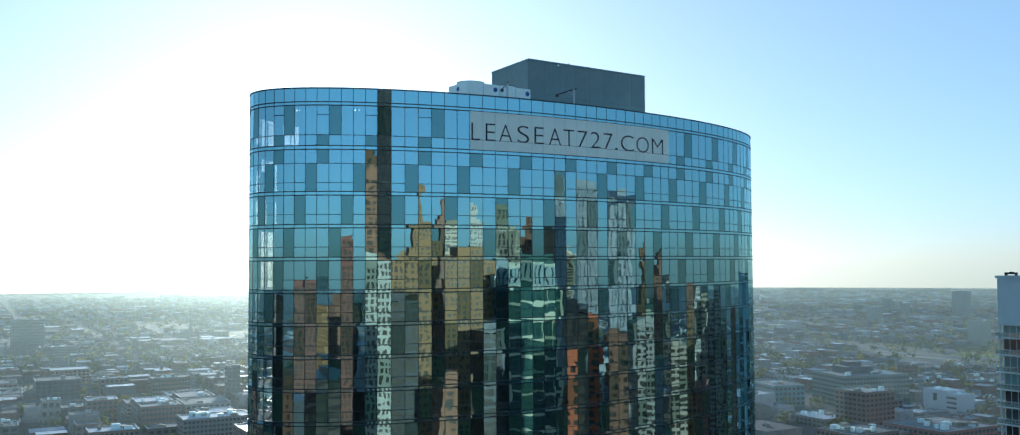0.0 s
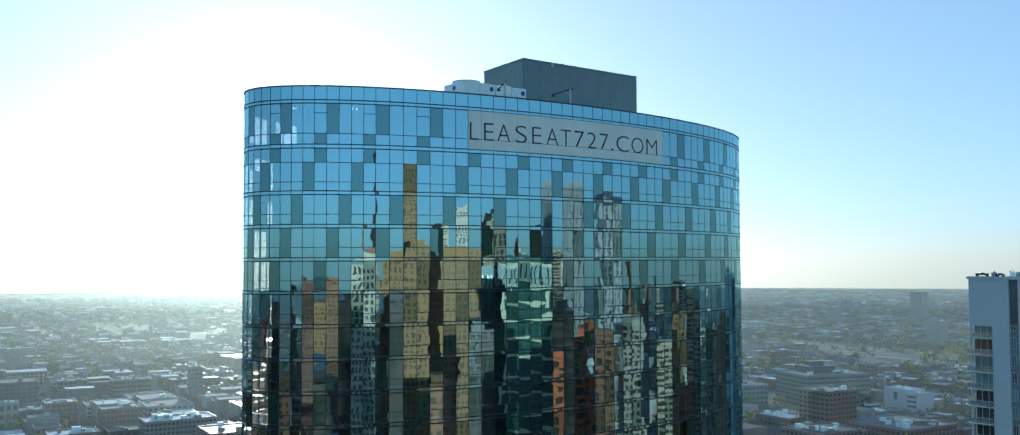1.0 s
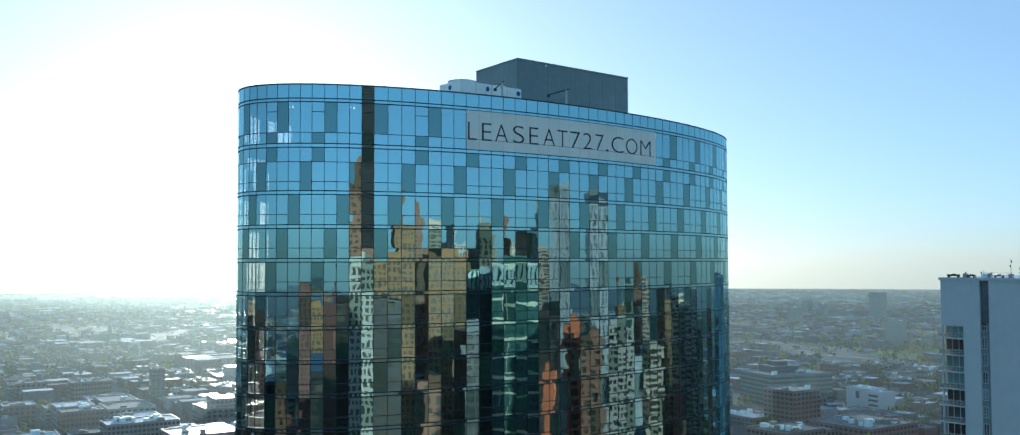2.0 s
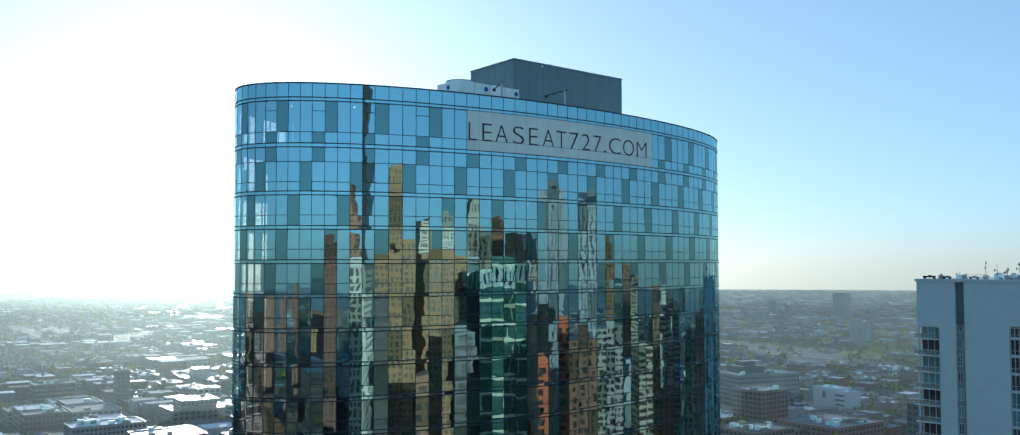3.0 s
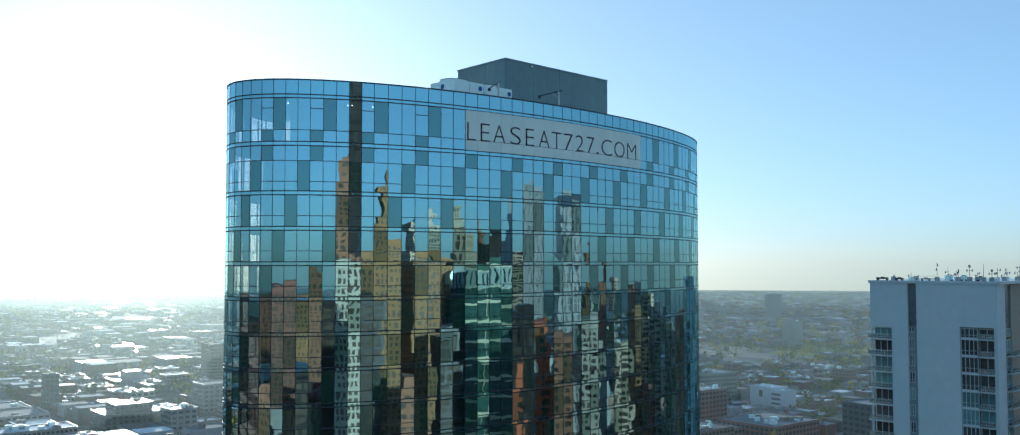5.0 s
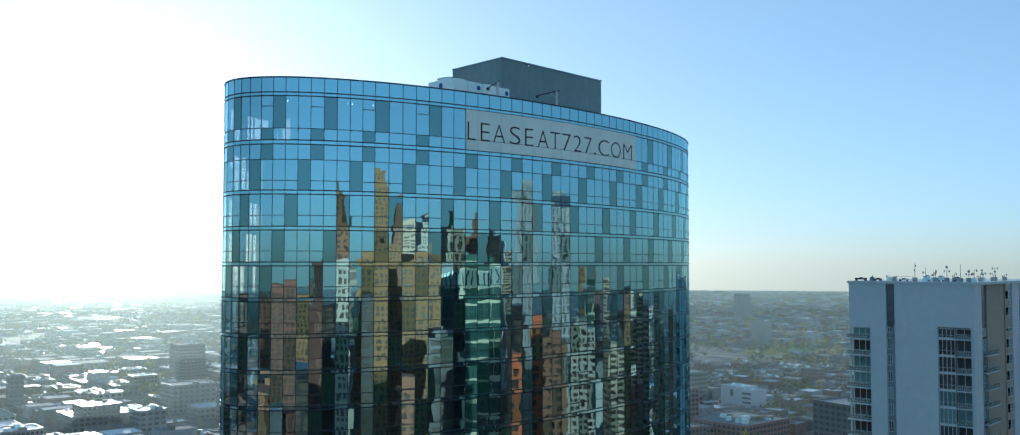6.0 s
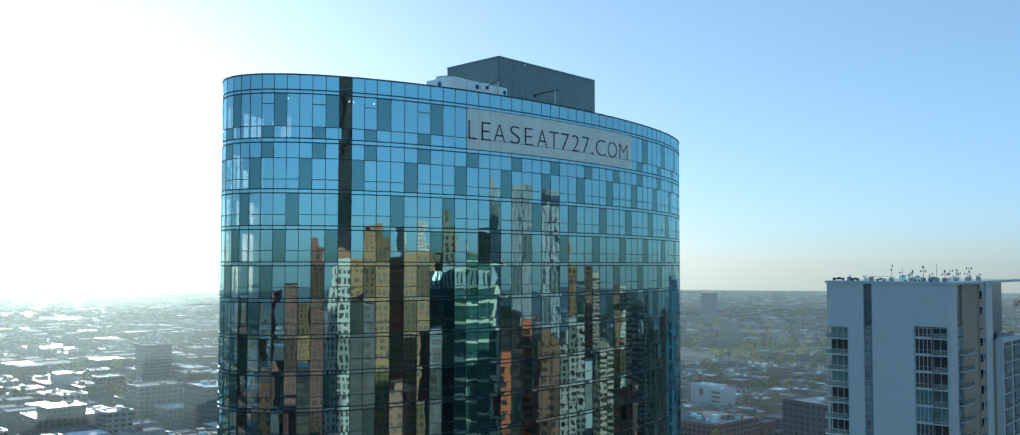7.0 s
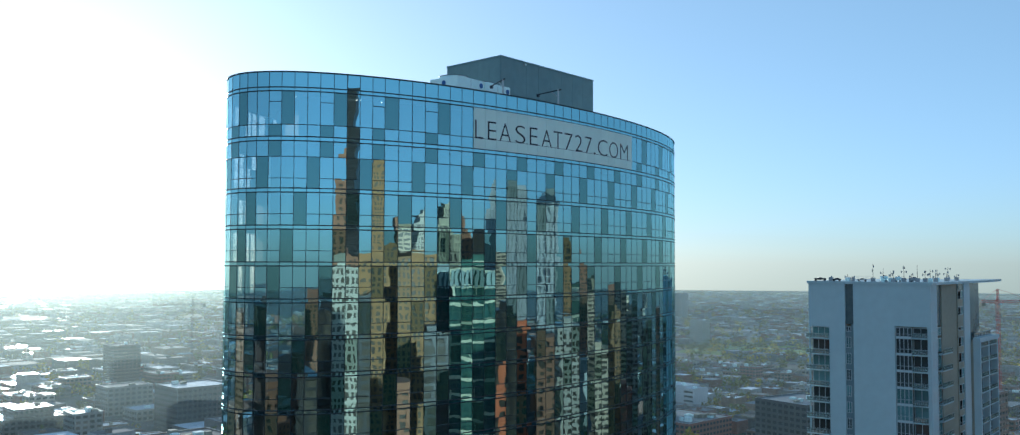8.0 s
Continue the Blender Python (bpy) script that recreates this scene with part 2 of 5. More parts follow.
gx.data_type, gx.blend_type = "RGBA", "MULTIPLY"
gx.inputs["Factor"].default_value = 0.3
gl_.new(gr.outputs["Color"], gx.inputs["A"])
gl_.new(g2.outputs["Color"], gx.inputs["B"])
gl_.new(gx.outputs["Result"], gb.inputs["Base Color"])
gb.inputs["Sheen Weight"].default_value, gb.inputs["Sheen Roughness"].default_value = 0.1, 0.6
gb.inputs["Sheen Tint"].default_value = (0.72, 0.82, 0.88, 1)
gb.inputs["Roughness"].default_value, gb.inputs["Specular IOR Level"].default_value = 0.9, 0.15
bm = bmesh.new()
R_END = 4900.0
prev = None
for r in (0.0, 300.0, 900.0, 2000.0, 3500.0, R_END):
    ring = [bm.verts.new((r * math.cos(2 * math.pi * i / 96), r * math.sin(2 * math.pi * i / 96), 0)) for i in range(96)] if r else [bm.verts.new((0, 0, 0))]
    if prev is not None:
        for i in range(96):
            j = (i + 1) % 96
            bm.faces.new((prev[0], ring[i], ring[j]) if len(prev) == 1 else (prev[i], ring[i], ring[j], prev[j]))
    prev = ring
solid("ground", bm, gm, "flat city ground of asphalt, yards and dry grass", "ground", "structure")

# sheets that stand in for haze: translucent rings at growing distance, densest where they meet the sky
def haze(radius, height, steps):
    m, nt, n, l, b = nodes_of("haze_sheet")
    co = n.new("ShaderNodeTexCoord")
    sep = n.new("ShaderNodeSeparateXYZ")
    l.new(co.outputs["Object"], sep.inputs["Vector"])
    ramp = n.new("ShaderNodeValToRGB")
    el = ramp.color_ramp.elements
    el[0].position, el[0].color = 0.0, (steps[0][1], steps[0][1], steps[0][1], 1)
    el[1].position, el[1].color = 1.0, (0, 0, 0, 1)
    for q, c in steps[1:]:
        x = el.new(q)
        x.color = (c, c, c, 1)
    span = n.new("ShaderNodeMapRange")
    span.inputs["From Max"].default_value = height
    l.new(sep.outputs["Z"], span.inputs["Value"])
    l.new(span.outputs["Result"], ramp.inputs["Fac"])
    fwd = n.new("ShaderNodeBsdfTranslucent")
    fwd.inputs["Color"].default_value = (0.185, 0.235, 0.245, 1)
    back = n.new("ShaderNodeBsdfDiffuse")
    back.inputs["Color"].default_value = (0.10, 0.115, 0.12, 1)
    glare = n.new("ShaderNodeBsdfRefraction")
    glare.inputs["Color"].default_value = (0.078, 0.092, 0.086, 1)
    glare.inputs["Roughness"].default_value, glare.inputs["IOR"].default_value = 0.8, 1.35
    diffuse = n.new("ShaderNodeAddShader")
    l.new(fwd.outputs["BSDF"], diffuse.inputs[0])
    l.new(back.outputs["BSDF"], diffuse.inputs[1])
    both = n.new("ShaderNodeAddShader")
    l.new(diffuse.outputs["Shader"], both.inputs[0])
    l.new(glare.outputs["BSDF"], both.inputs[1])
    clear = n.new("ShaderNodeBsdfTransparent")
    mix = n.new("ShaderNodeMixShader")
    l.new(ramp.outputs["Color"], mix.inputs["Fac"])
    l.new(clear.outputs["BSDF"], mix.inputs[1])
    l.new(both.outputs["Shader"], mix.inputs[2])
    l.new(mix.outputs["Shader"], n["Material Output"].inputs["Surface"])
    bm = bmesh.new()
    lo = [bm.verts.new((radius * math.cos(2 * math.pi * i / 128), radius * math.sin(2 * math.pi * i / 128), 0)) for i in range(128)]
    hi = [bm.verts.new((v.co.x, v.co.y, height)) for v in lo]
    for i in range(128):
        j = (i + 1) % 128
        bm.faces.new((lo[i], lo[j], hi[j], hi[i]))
    solid("backdrop", bm, m, "translucent ring sheet that stands in for haze", "backdrop", "structure")


# tinted shell added beyond the city to take blue from sky near the horizon
dm, dnt, dn, dl, db = nodes_of("horizon_tint")
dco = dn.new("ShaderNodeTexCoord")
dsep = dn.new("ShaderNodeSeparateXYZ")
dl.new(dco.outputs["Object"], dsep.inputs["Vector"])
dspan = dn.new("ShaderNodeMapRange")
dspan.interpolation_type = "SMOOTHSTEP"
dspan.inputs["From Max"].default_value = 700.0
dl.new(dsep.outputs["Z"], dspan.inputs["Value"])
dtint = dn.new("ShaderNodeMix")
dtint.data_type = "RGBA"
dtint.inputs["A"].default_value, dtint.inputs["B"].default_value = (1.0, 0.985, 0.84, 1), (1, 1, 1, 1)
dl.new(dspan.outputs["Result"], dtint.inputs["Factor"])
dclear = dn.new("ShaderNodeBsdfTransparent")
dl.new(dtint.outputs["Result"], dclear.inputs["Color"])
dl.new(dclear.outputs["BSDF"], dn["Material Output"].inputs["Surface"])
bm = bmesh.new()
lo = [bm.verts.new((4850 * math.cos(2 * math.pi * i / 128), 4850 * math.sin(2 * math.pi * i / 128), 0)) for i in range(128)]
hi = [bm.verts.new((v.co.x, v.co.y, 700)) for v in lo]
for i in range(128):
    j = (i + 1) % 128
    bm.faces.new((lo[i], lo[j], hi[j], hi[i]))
solid("backdrop", bm, dm, "clear tinted shell that yellows the sky near the horizon", "backdrop", "structure")
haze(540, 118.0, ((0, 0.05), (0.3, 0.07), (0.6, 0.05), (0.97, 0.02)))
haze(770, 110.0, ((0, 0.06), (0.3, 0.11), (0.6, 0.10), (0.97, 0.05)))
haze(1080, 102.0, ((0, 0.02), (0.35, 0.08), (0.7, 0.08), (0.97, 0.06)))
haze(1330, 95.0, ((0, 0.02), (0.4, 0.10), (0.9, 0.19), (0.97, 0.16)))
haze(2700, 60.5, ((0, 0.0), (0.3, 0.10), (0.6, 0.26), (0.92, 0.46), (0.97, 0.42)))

PITCH_U, PITCH_V, STREET = 104.0, 196.0, 20.0
M_ROAD = surface("asphalt", (0.075, 0.075, 0.078), 0.8, 0, 0.2, 0.2, spec=0.2, sheen=0.05)
bm = bmesh.new()
for k in range(-24, 46):
    for (u0, u1, v0, v1) in ((k * PITCH_U - 8, k * PITCH_U + 8, -2400, 4600), ):
        pts = [to_world(u, v) for u, v in ((u0, v0), (u1, v0), (u1, v1), (u0, v1))]
        if all(math.hypot(*p) < R_END + 900 for p in pts) and abs(k * PITCH_U) < 1900:
            bm.faces.new([bm.verts.new((*p, 0.05)) for p in pts])
for k in range(-12, 23):
    pts = [to_world(u, v) for u, v in ((-1900, k * PITCH_V - 9), (4000, k * PITCH_V - 9), (4000, k * PITCH_V + 9), (-1900, k * PITCH_V + 9))]
    if abs(k * PITCH_V) < 2600:
        bm.faces.new([bm.verts.new((*p, 0.054)) for p in pts])
solid("road", bm, M_ROAD, "grid of grey asphalt city streets", "road", "structure")

M_GRASS = surface("mown_grass", (0.21, 0.27, 0.06), 0.9, 0, 0.3, 0.05, spec=0.2, sheen=0.05)
bm = bmesh.new()
bm.faces.new([bm.verts.new((x, y, 0.03)) for x, y in ((1225, 560), (1480, 590), (1530, 800), (1262, 745))])
solid("grass", bm, M_GRASS, "wide strip of mown grass beside the expressway", "grass", "structure")
M_EXPRESS = surface("pale_concrete_road", (0.24, 0.23, 0.20), 0.85, 0, 0.15, 0.1, spec=0.1)
bm = bmesh.new()
for off in (0, 34):
    bm.faces.new([bm.verts.new((x + off, y, 0.07)) for x, y in ((1240, 180), (1264, 182), (1190, 1150), (1166, 1148))])
solid("expressway", bm, M_EXPRESS, "pale concrete expressway with two carriageways", "road", "structure")

# ---------------------------------------------------------------- the glass tower
TX, TY, TA, TB, TROT = 69.562, 91.919, 36.098, 13.238, 0.0357
TC, TS = math.cos(TROT), math.sin(TROT)
_th = np.linspace(0, 2 * math.pi, 40001)
_ds = np.hypot(-TA * np.sin(_th), TB * np.cos(_th))
_S = np.concatenate([[0], np.cumsum((_ds[1:] + _ds[:-1]) / 2 * np.diff(_th))])
GIRTH = float(_S[-1])


def oval(s, out=0.0, shrink=0.0):
    """The point at the distance s along the tower's outline, moved outwards by out."""
    a = float(np.interp(s % GIRTH, _S, _th))
    n = Vector((math.cos(a) / TA, math.sin(a) / TB)).normalized()
    x, y = TA * math.cos(a) + (out - shrink) * n.x, TB * math.sin(a) + (out - shrink) * n.y
    return TX + x * TC - y * TS, TY + x * TS + y * TC


def normal(s):
    a = float(np.interp(s % GIRTH, _S, _th))
    n = Vector((math.cos(a) / TA, math.sin(a) / TB)).normalized()
    return Vector((n.x * TC - n.y * TS, n.x * TS + n.y * TC, 0))


COLS = 120
_ki = [-2, 0, 5, 10, 17, 26, 36, 44, 114, 118]
_ks = [81.72, 83.69, 89.12, 94.88, 104.28, 117.07, 131.49, 143.86, 76.96 + GIRTH, 81.72 + GIRTH]


def col_s(i):
    return float(np.interp(i, _ki, _ks))


COL_P = {i: oval(col_s(i)) for i in range(-2, 119)}
TOP = 147.5
FLOOR, FIRST = 3.13, 134.0
tower = thing("glass_tower", (TX, TY, 0), "tall oval tower with a blue mirrored glass curtain wall", "tower")

GAP = 0.02


def pane(bm, i, z0, z1, jitter=0.0, inset=0.05):
    """One pane of column i with returns at its edges, tilted by a hair."""
    (ax, ay), (bx, by) = COL_P[i], COL_P[i + 1]
    d = Vector((bx - ax, by - ay, 0))
    w = d.length
    d /= w
    n = Vector((d.y, -d.x, 0))
    o = Vector((ax, ay, 0))
    tu, tv = random.gauss(0, jitter), random.gauss(0, jitter)
    z0, z1 = z0 + GAP, z1 - GAP
    front, back = [], []
    for u, z in ((GAP, z0), (w - GAP, z0), (w - GAP, z1), (GAP, z1)):
        off = tu * (u - w / 2) + tv * (z - (z0 + z1) / 2)
        p = o + d * u
        front.append(bm.verts.new((p.x + n.x * off, p.y + n.y * off, z)))
        back.append(bm.verts.new((p.x - n.x * inset, p.y - n.y * inset, z)))
    bm.faces.new(front)
    for k in range(4):
        j = (k + 1) % 4
        bm.faces.new((back[k], back[j], front[j], front[k]))


JIT = 0.0017
levels = []          # (z0, z1, kind of cell by column)
levels.append((146.15, 147.45, lambda i: "strip"))
levels.append((145.82, 146.15, lambda i: "strip"))
levels.append((142.95, 145.82, lambda i: "dark" if i % 4 == 2 else "glass"))
levels.append((141.92, 142.95, lambda i: "dark" if i % 4 == 1 else "glass"))
levels.append((141.55, 141.92, lambda i: "strip"))
levels.append((140.20, 141.55, lambda i: "dark" if i % 4 == 1 else "glass"))
levels.append((138.35, 140.20, lambda i: "long" if i % 4 == 0 else "glass"))
levels.append((137.50, 138.35, lambda i: "" if i % 4 == 0 else "glass"))
levels.append((137.15, 137.50, lambda i: "strip"))
for k in range(43):
    b = FIRST - FLOOR * k
    levels.append((b + 1.30, b + 3.15, lambda i, k=k: "long" if i % 4 == (3 - k) % 4 else "glass"))
    levels.append((b + 0.34, b + 1.30, lambda i, k=k: "" if i % 4 == (3 - k) % 4 else "glass"))
    levels.append((b, b + 0.34, lambda i: "strip"))
rest = {"glass": bmesh.new(), "dark": bmesh.new(), "strip": bmesh.new()}
PANE_MAT = {"glass": M_GLASS, "dark": M_SPANDREL, "strip": M_STRIP}
count = 0
late_panes = []
for li, (z0, z1, kind_of) in enumerate(levels):
    if z1 < 1:
        continue
    for i in range(-2, 118):
        kd = kind_of(i)
        if not kd:
            continue
        lo = levels[li + 1][0] if kd == "long" else z0
        kd = "dark" if kd == "long" else kd
        if kd != "strip" and 2 <= li < 14 and 3 <= i < 36:
            late_panes.append((kd, i, lo, z1))
        else:
            pane(rest[kd], i, lo, z1, JIT)
for kd, nm in (("glass", "glazing"), ("dark", "spandrel_glazing"), ("strip", "floor_glazing")):
    part(nm, rest[kd], PANE_MAT[kd], tower, "blue mirrored glass panes", "stuff")

# horizontal members: whole rings at the floors, short runs at the transoms
def run(bm, cols, z, h):
    """One bar along consecutive columns."""
    pts = []
    for i in cols:
        for k in ((i, i + 1) if i == cols[-1] else (i,)):
            pts.append((oval(col_s(k), -0.1), oval(col_s(k), 0.05)))
    prev_ring = None
    for (ix, iy), (ox, oy) in pts:
        cur = [bm.verts.new(p) for p in ((ix, iy, z - h), (ox, oy, z - h), (ox, oy, z + h), (ix, iy, z + h))]
        if prev_ring:
            for q in range(4):
                bm.faces.new((prev_ring[q], cur[q], cur[(q + 1) % 4], prev_ring[(q + 1) % 4]))
        else:
            bm.faces.new(cur)
        prev_ring = cur
    bm.faces.new(prev_ring[::-1])


lines = sorted({round(z, 3) for z0, z1, _ in levels for z in (z0, z1)}, reverse=True)
bm_runs = bmesh.new()
for z in lines:
    if z < 0.5:
        continue
    li = [k for k, (z0, z1, _) in enumerate(levels) if abs(z0 - z) < 1e-3]
    heavy = any(levels[k][1] - levels[k][0] < 0.4 for k in range(len(levels)) if abs(levels[k][0] - z) < 1e-3 or abs(levels[k][1] - z) < 1e-3)
    h = 0.045 if heavy else 0.026
    broken = li and any(levels[li[0]][2](i) == "long" for i in range(4))
    if not broken:
        bm = bmesh.new()
        run(bm, list(range(-2, 118)), z, h)
        part("floor_rail" if heavy else "transom", bm, M_MULLION, tower, "dark metal")
        continue
    cols = []
    for i in range(-2, 119):
        if i < 118 and levels[li[0]][2](i) != "long":
            cols.append(i)
            continue
        if cols and z > 112 and 0 <= cols[0] < 44:
            bm = bmesh.new()
            run(bm, cols, z, h)
            part("transom", bm, M_MULLION, tower, "dark metal")
        elif cols:
            run(bm_runs, cols, z, h)
        cols = []
for i in range(1, 15, 4):
    bm = bmesh.new()
    run(bm, [i], 144.9, 0.026)
    part("vent_rail", bm, M_MULLION, tower, "dark metal")
part("transom_rest", bm_runs, M_MULLION, tower, "dark metal", "stuff")
for i in range(-2, 118):
    x, y = COL_P[i]
    n = normal(col_s(i))
    d = Vector((-n.y, n.x, 0))
    bm = bmesh.new()
    hw = 0.026
    ring = [(x + d.x * hw * a + n.x * q, y + d.y * hw * a + n.y * q) for a, q in ((-1, -0.12), (1, -0.12), (1, 0.014), (-1, 0.014))]
    slab_of(bm, ring[::-1], 0.3, 147.46)
    part("mullion", bm, M_MULLION, tower, "dark metal")
bm = bmesh.new()
for i in range(-2, 118):
    (ax, ay), (bx, by) = oval(col_s(i), 0.07), oval(col_s(i + 1), 0.07)
    (cx, cy), (ex, ey) = oval(col_s(i + 1), -0.25), oval(col_s(i), -0.25)
    slab_of(bm, [(ax, ay), (bx, by), (cx, cy), (ex, ey)], 147.46, 147.54)
part("parapet_cap", bm, M_MULLION, tower, "dark metal")
slab_ring = [oval(col_s(i), -0.35) for i in range(-2, 118)]
bm = bmesh.new()
slab_of(bm, slab_ring, 146.0, 146.25)
part("roof_deck", bm, M_ROOF, tower, "pale roof membrane")
for z in [141.55, 137.15] + [FIRST - FLOOR * k for k in range(43)]:
    if z > 0:
        bm = bmesh.new()
        slab_of(bm, slab_ring, z + 0.02, z + 0.30)
        part("floor_slab", bm, M_SLAB, tower)
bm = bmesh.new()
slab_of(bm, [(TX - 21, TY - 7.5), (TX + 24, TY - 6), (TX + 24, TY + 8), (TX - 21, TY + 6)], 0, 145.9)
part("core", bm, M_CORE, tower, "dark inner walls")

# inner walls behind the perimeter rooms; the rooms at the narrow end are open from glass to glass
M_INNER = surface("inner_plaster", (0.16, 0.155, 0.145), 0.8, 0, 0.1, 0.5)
WALL_WAY = Vector((math.sin(radians(24)), math.cos(radians(24))))
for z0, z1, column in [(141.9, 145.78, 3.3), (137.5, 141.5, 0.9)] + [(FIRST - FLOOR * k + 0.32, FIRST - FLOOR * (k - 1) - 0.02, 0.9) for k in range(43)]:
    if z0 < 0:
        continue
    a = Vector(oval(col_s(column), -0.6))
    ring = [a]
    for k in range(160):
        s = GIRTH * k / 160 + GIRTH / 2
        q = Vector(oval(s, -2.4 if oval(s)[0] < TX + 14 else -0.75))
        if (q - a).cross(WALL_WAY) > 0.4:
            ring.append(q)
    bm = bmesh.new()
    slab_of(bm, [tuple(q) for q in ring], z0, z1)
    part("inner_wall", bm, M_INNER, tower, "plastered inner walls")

lm, lnt, ln, ll, lb = nodes_of("lamp_glow")
lb.inputs["Emission Color"].default_value = (1.0, 0.86, 0.66, 1)
lb.inputs["Emission Strength"].default_value = 3.0
for k in range(9):
    px, py = oval(86.4 + (1.9 * k + 1.3 * (k % 3)) % 11.0, -1.8 - 1.5 * (k * 2 % 4))
    lamp = thing("ceiling_light", (px, py, 145.7), "small round ceiling light on the top floor", "lamp", "ceiling lights")
    bm = bmesh.new()
    tube(bm, (px, py, 145.62), (px, py, 145.8), 0.075, 0.09, 10)
    part("housing", bm, M_UNIT, lamp)
    bm = bmesh.new()
    tube(bm, (px, py, 145.58), (px, py, 145.62), 0.06, 0.06, 10)
    part("lens", bm, lm, lamp, "warm glowing lens")
bm = bmesh.new()
slab_of(bm, slab_ring, 145.8, 145.9)
part("top_ceiling", bm, M_SLAB, tower)

# ---------------------------------------------------------------- banner
FIRST_COL, LAST_COL = 17, 36
banner = thing("banner", (*oval(col_s(26)), 141.9), "wide grey film banner with dark capitals on the glass", "sign")


def on_wall(s, out):
    i = 17
    while col_s(i + 1) < s:
        i += 1
    f = (s - col_s(i)) / (col_s(i + 1) - col_s(i))
    (ax, ay), (bx, by) = COL_P[i], COL_P[i + 1]
    d = Vector((bx - ax, by - ay, 0)).normalized()
    return ax + (bx - ax) * f + d.y * out, ay + (by - ay) * f - d.x * out


for i in range(FIRST_COL, LAST_COL):
    (ax, ay), (bx, by) = COL_P[i], COL_P[i + 1]
    d = Vector((bx - ax, by - ay, 0)).normalized()
    n = Vector((d.y, -d.x, 0))
    for z0, z1 in ((141.95, 142.93), (142.97, 145.80)):
        bm = bmesh.new()
        e0, e1 = 0.012, 0.012
        ring = [(ax + d.x * e0 + n.x * 0.03, ay + d.y * e0 + n.y * 0.03), (bx - d.x * e1 + n.x * 0.03, by - d.y * e1 + n.y * 0.03),
                (bx - d.x * e1 + n.x * 0.075, by - d.y * e1 + n.y * 0.075), (ax + d.x * e0 + n.x * 0.075, ay + d.y * e0 + n.y * 0.075)]
        slab_of(bm, ring[::-1], z0, z1)
        part("film_panel", bm, M_BANNER, banner)

LETTERS = (("L", 104.44, 105.41), ("E", 106.00, 107.10), ("A", 107.51, 109.03), ("S", 109.65, 111.04), ("E", 111.69, 112.85), ("A", 113.48, 115.05), ("T", 115.36, 116.80),
           ("7", 117.21, 118.59), ("2", 119.05, 120.37), ("7", 120.90, 122.20), (".", 122.59, 122.98), ("C", 123.45, 125.48), ("O", 125.90, 127.94), ("M", 128.47, 130.43))
LET_Z0, LET_H = 142.90, 1.76
for ch, s0, s1 in LETTERS:
    cu = bpy.data.curves.new("letter", "FONT")
    cu.body, cu.size, cu.extrude, cu.resolution_u, cu.offset = ch, 1.0, 0.004, 6, -0.016
    tmp = bpy.data.objects.new("letter", cu)
    scene.collection.objects.link(tmp)
    me = bpy.data.meshes.new_from_object(tmp.evaluated_get(bpy.context.evaluated_depsgraph_get()))
    bpy.data.objects.remove(tmp)
    bm = bmesh.new()
    bm.from_mesh(me)
    xs = [v.co.x for v in bm.verts]
    ys = [v.co.y for v in bm.verts]
    cap = 0.25 if ch == "." else LET_H
    z_base = LET_Z0
    for v in bm.verts:
        s = s0 + (v.co.x - min(xs)) / (max(xs) - min(xs)) * (s1 - s0)
        z = z_base + (v.co.y - min(ys)) / (max(ys) - min(ys)) * cap
        px, py = on_wall(s, 0.082 + v.co.z)
        v.co = (px, py, z)
    part("letter", bm, M_LETTER, banner, "dark letter")

# ---------------------------------------------------------------- things on the tower's roof
DECK = 146.25


def penthouse():
    t = thing("mechanical_penthouse", (74, 91.8, DECK), "dark grey metal-clad box on the tower roof", "penthouse")
    corner, along, back, h = Vector((64.5, 87.05, 0)), Vector((18.27, 0.32, 0)), Vector((0.95, 8.85, 0)), 153.86
    bm = bmesh.new()
    q = [corner, corner + along, corner + along + back, corner + back]
    slab_of(bm, [(p.x, p.y) for p in q], DECK, h - 0.1)
    part("body", bm, M_PENT_JOINT, t)
    na = Vector((along.y, -along.x, 0)).normalized()
    nb = Vector((-back.y, back.x, 0)).normalized()
    for o, d, n, cols in ((corner, along, na, 8), (corner + back, -back, nb, 5), (corner + along, back, -nb, 5), (corner + along + back, -along, -na, 8)):
        for c in range(cols):
            for z0, z1 in ((DECK, 149.9), (149.9, h - 0.15)):
                bm = bmesh.new()
                a, b = o + d * (c / cols) + d.normalized() * 0.012, o + d * ((c + 1) / cols) - d.normalized() * 0.012
                ring = [(a.x, a.y), (a.x + n.x * 0.05, a.y + n.y * 0.05), (b.x + n.x * 0.05, b.y + n.y * 0.05), (b.x, b.y)]
                slab_of(bm, ring if (a - b).cross(n).z > 0 else ring[::-1], z0 + 0.012, z1 - 0.012)
                part("cladding_panel", bm, M_PENT, t)
    bm = bmesh.new()
    g = [corner + na * 0.06 + nb * 0.06, corner + along + na * 0.06 - nb * 0.06, corner + along + back - na * 0.06 - nb * 0.06, corner + back - na * 0.06 + nb * 0.06]
    slab_of(bm, [(p.x, p.y) for p in g], h - 0.1, h + 0.06)
    part("coping", bm, M_PENT, t)
    return t


penthouse()


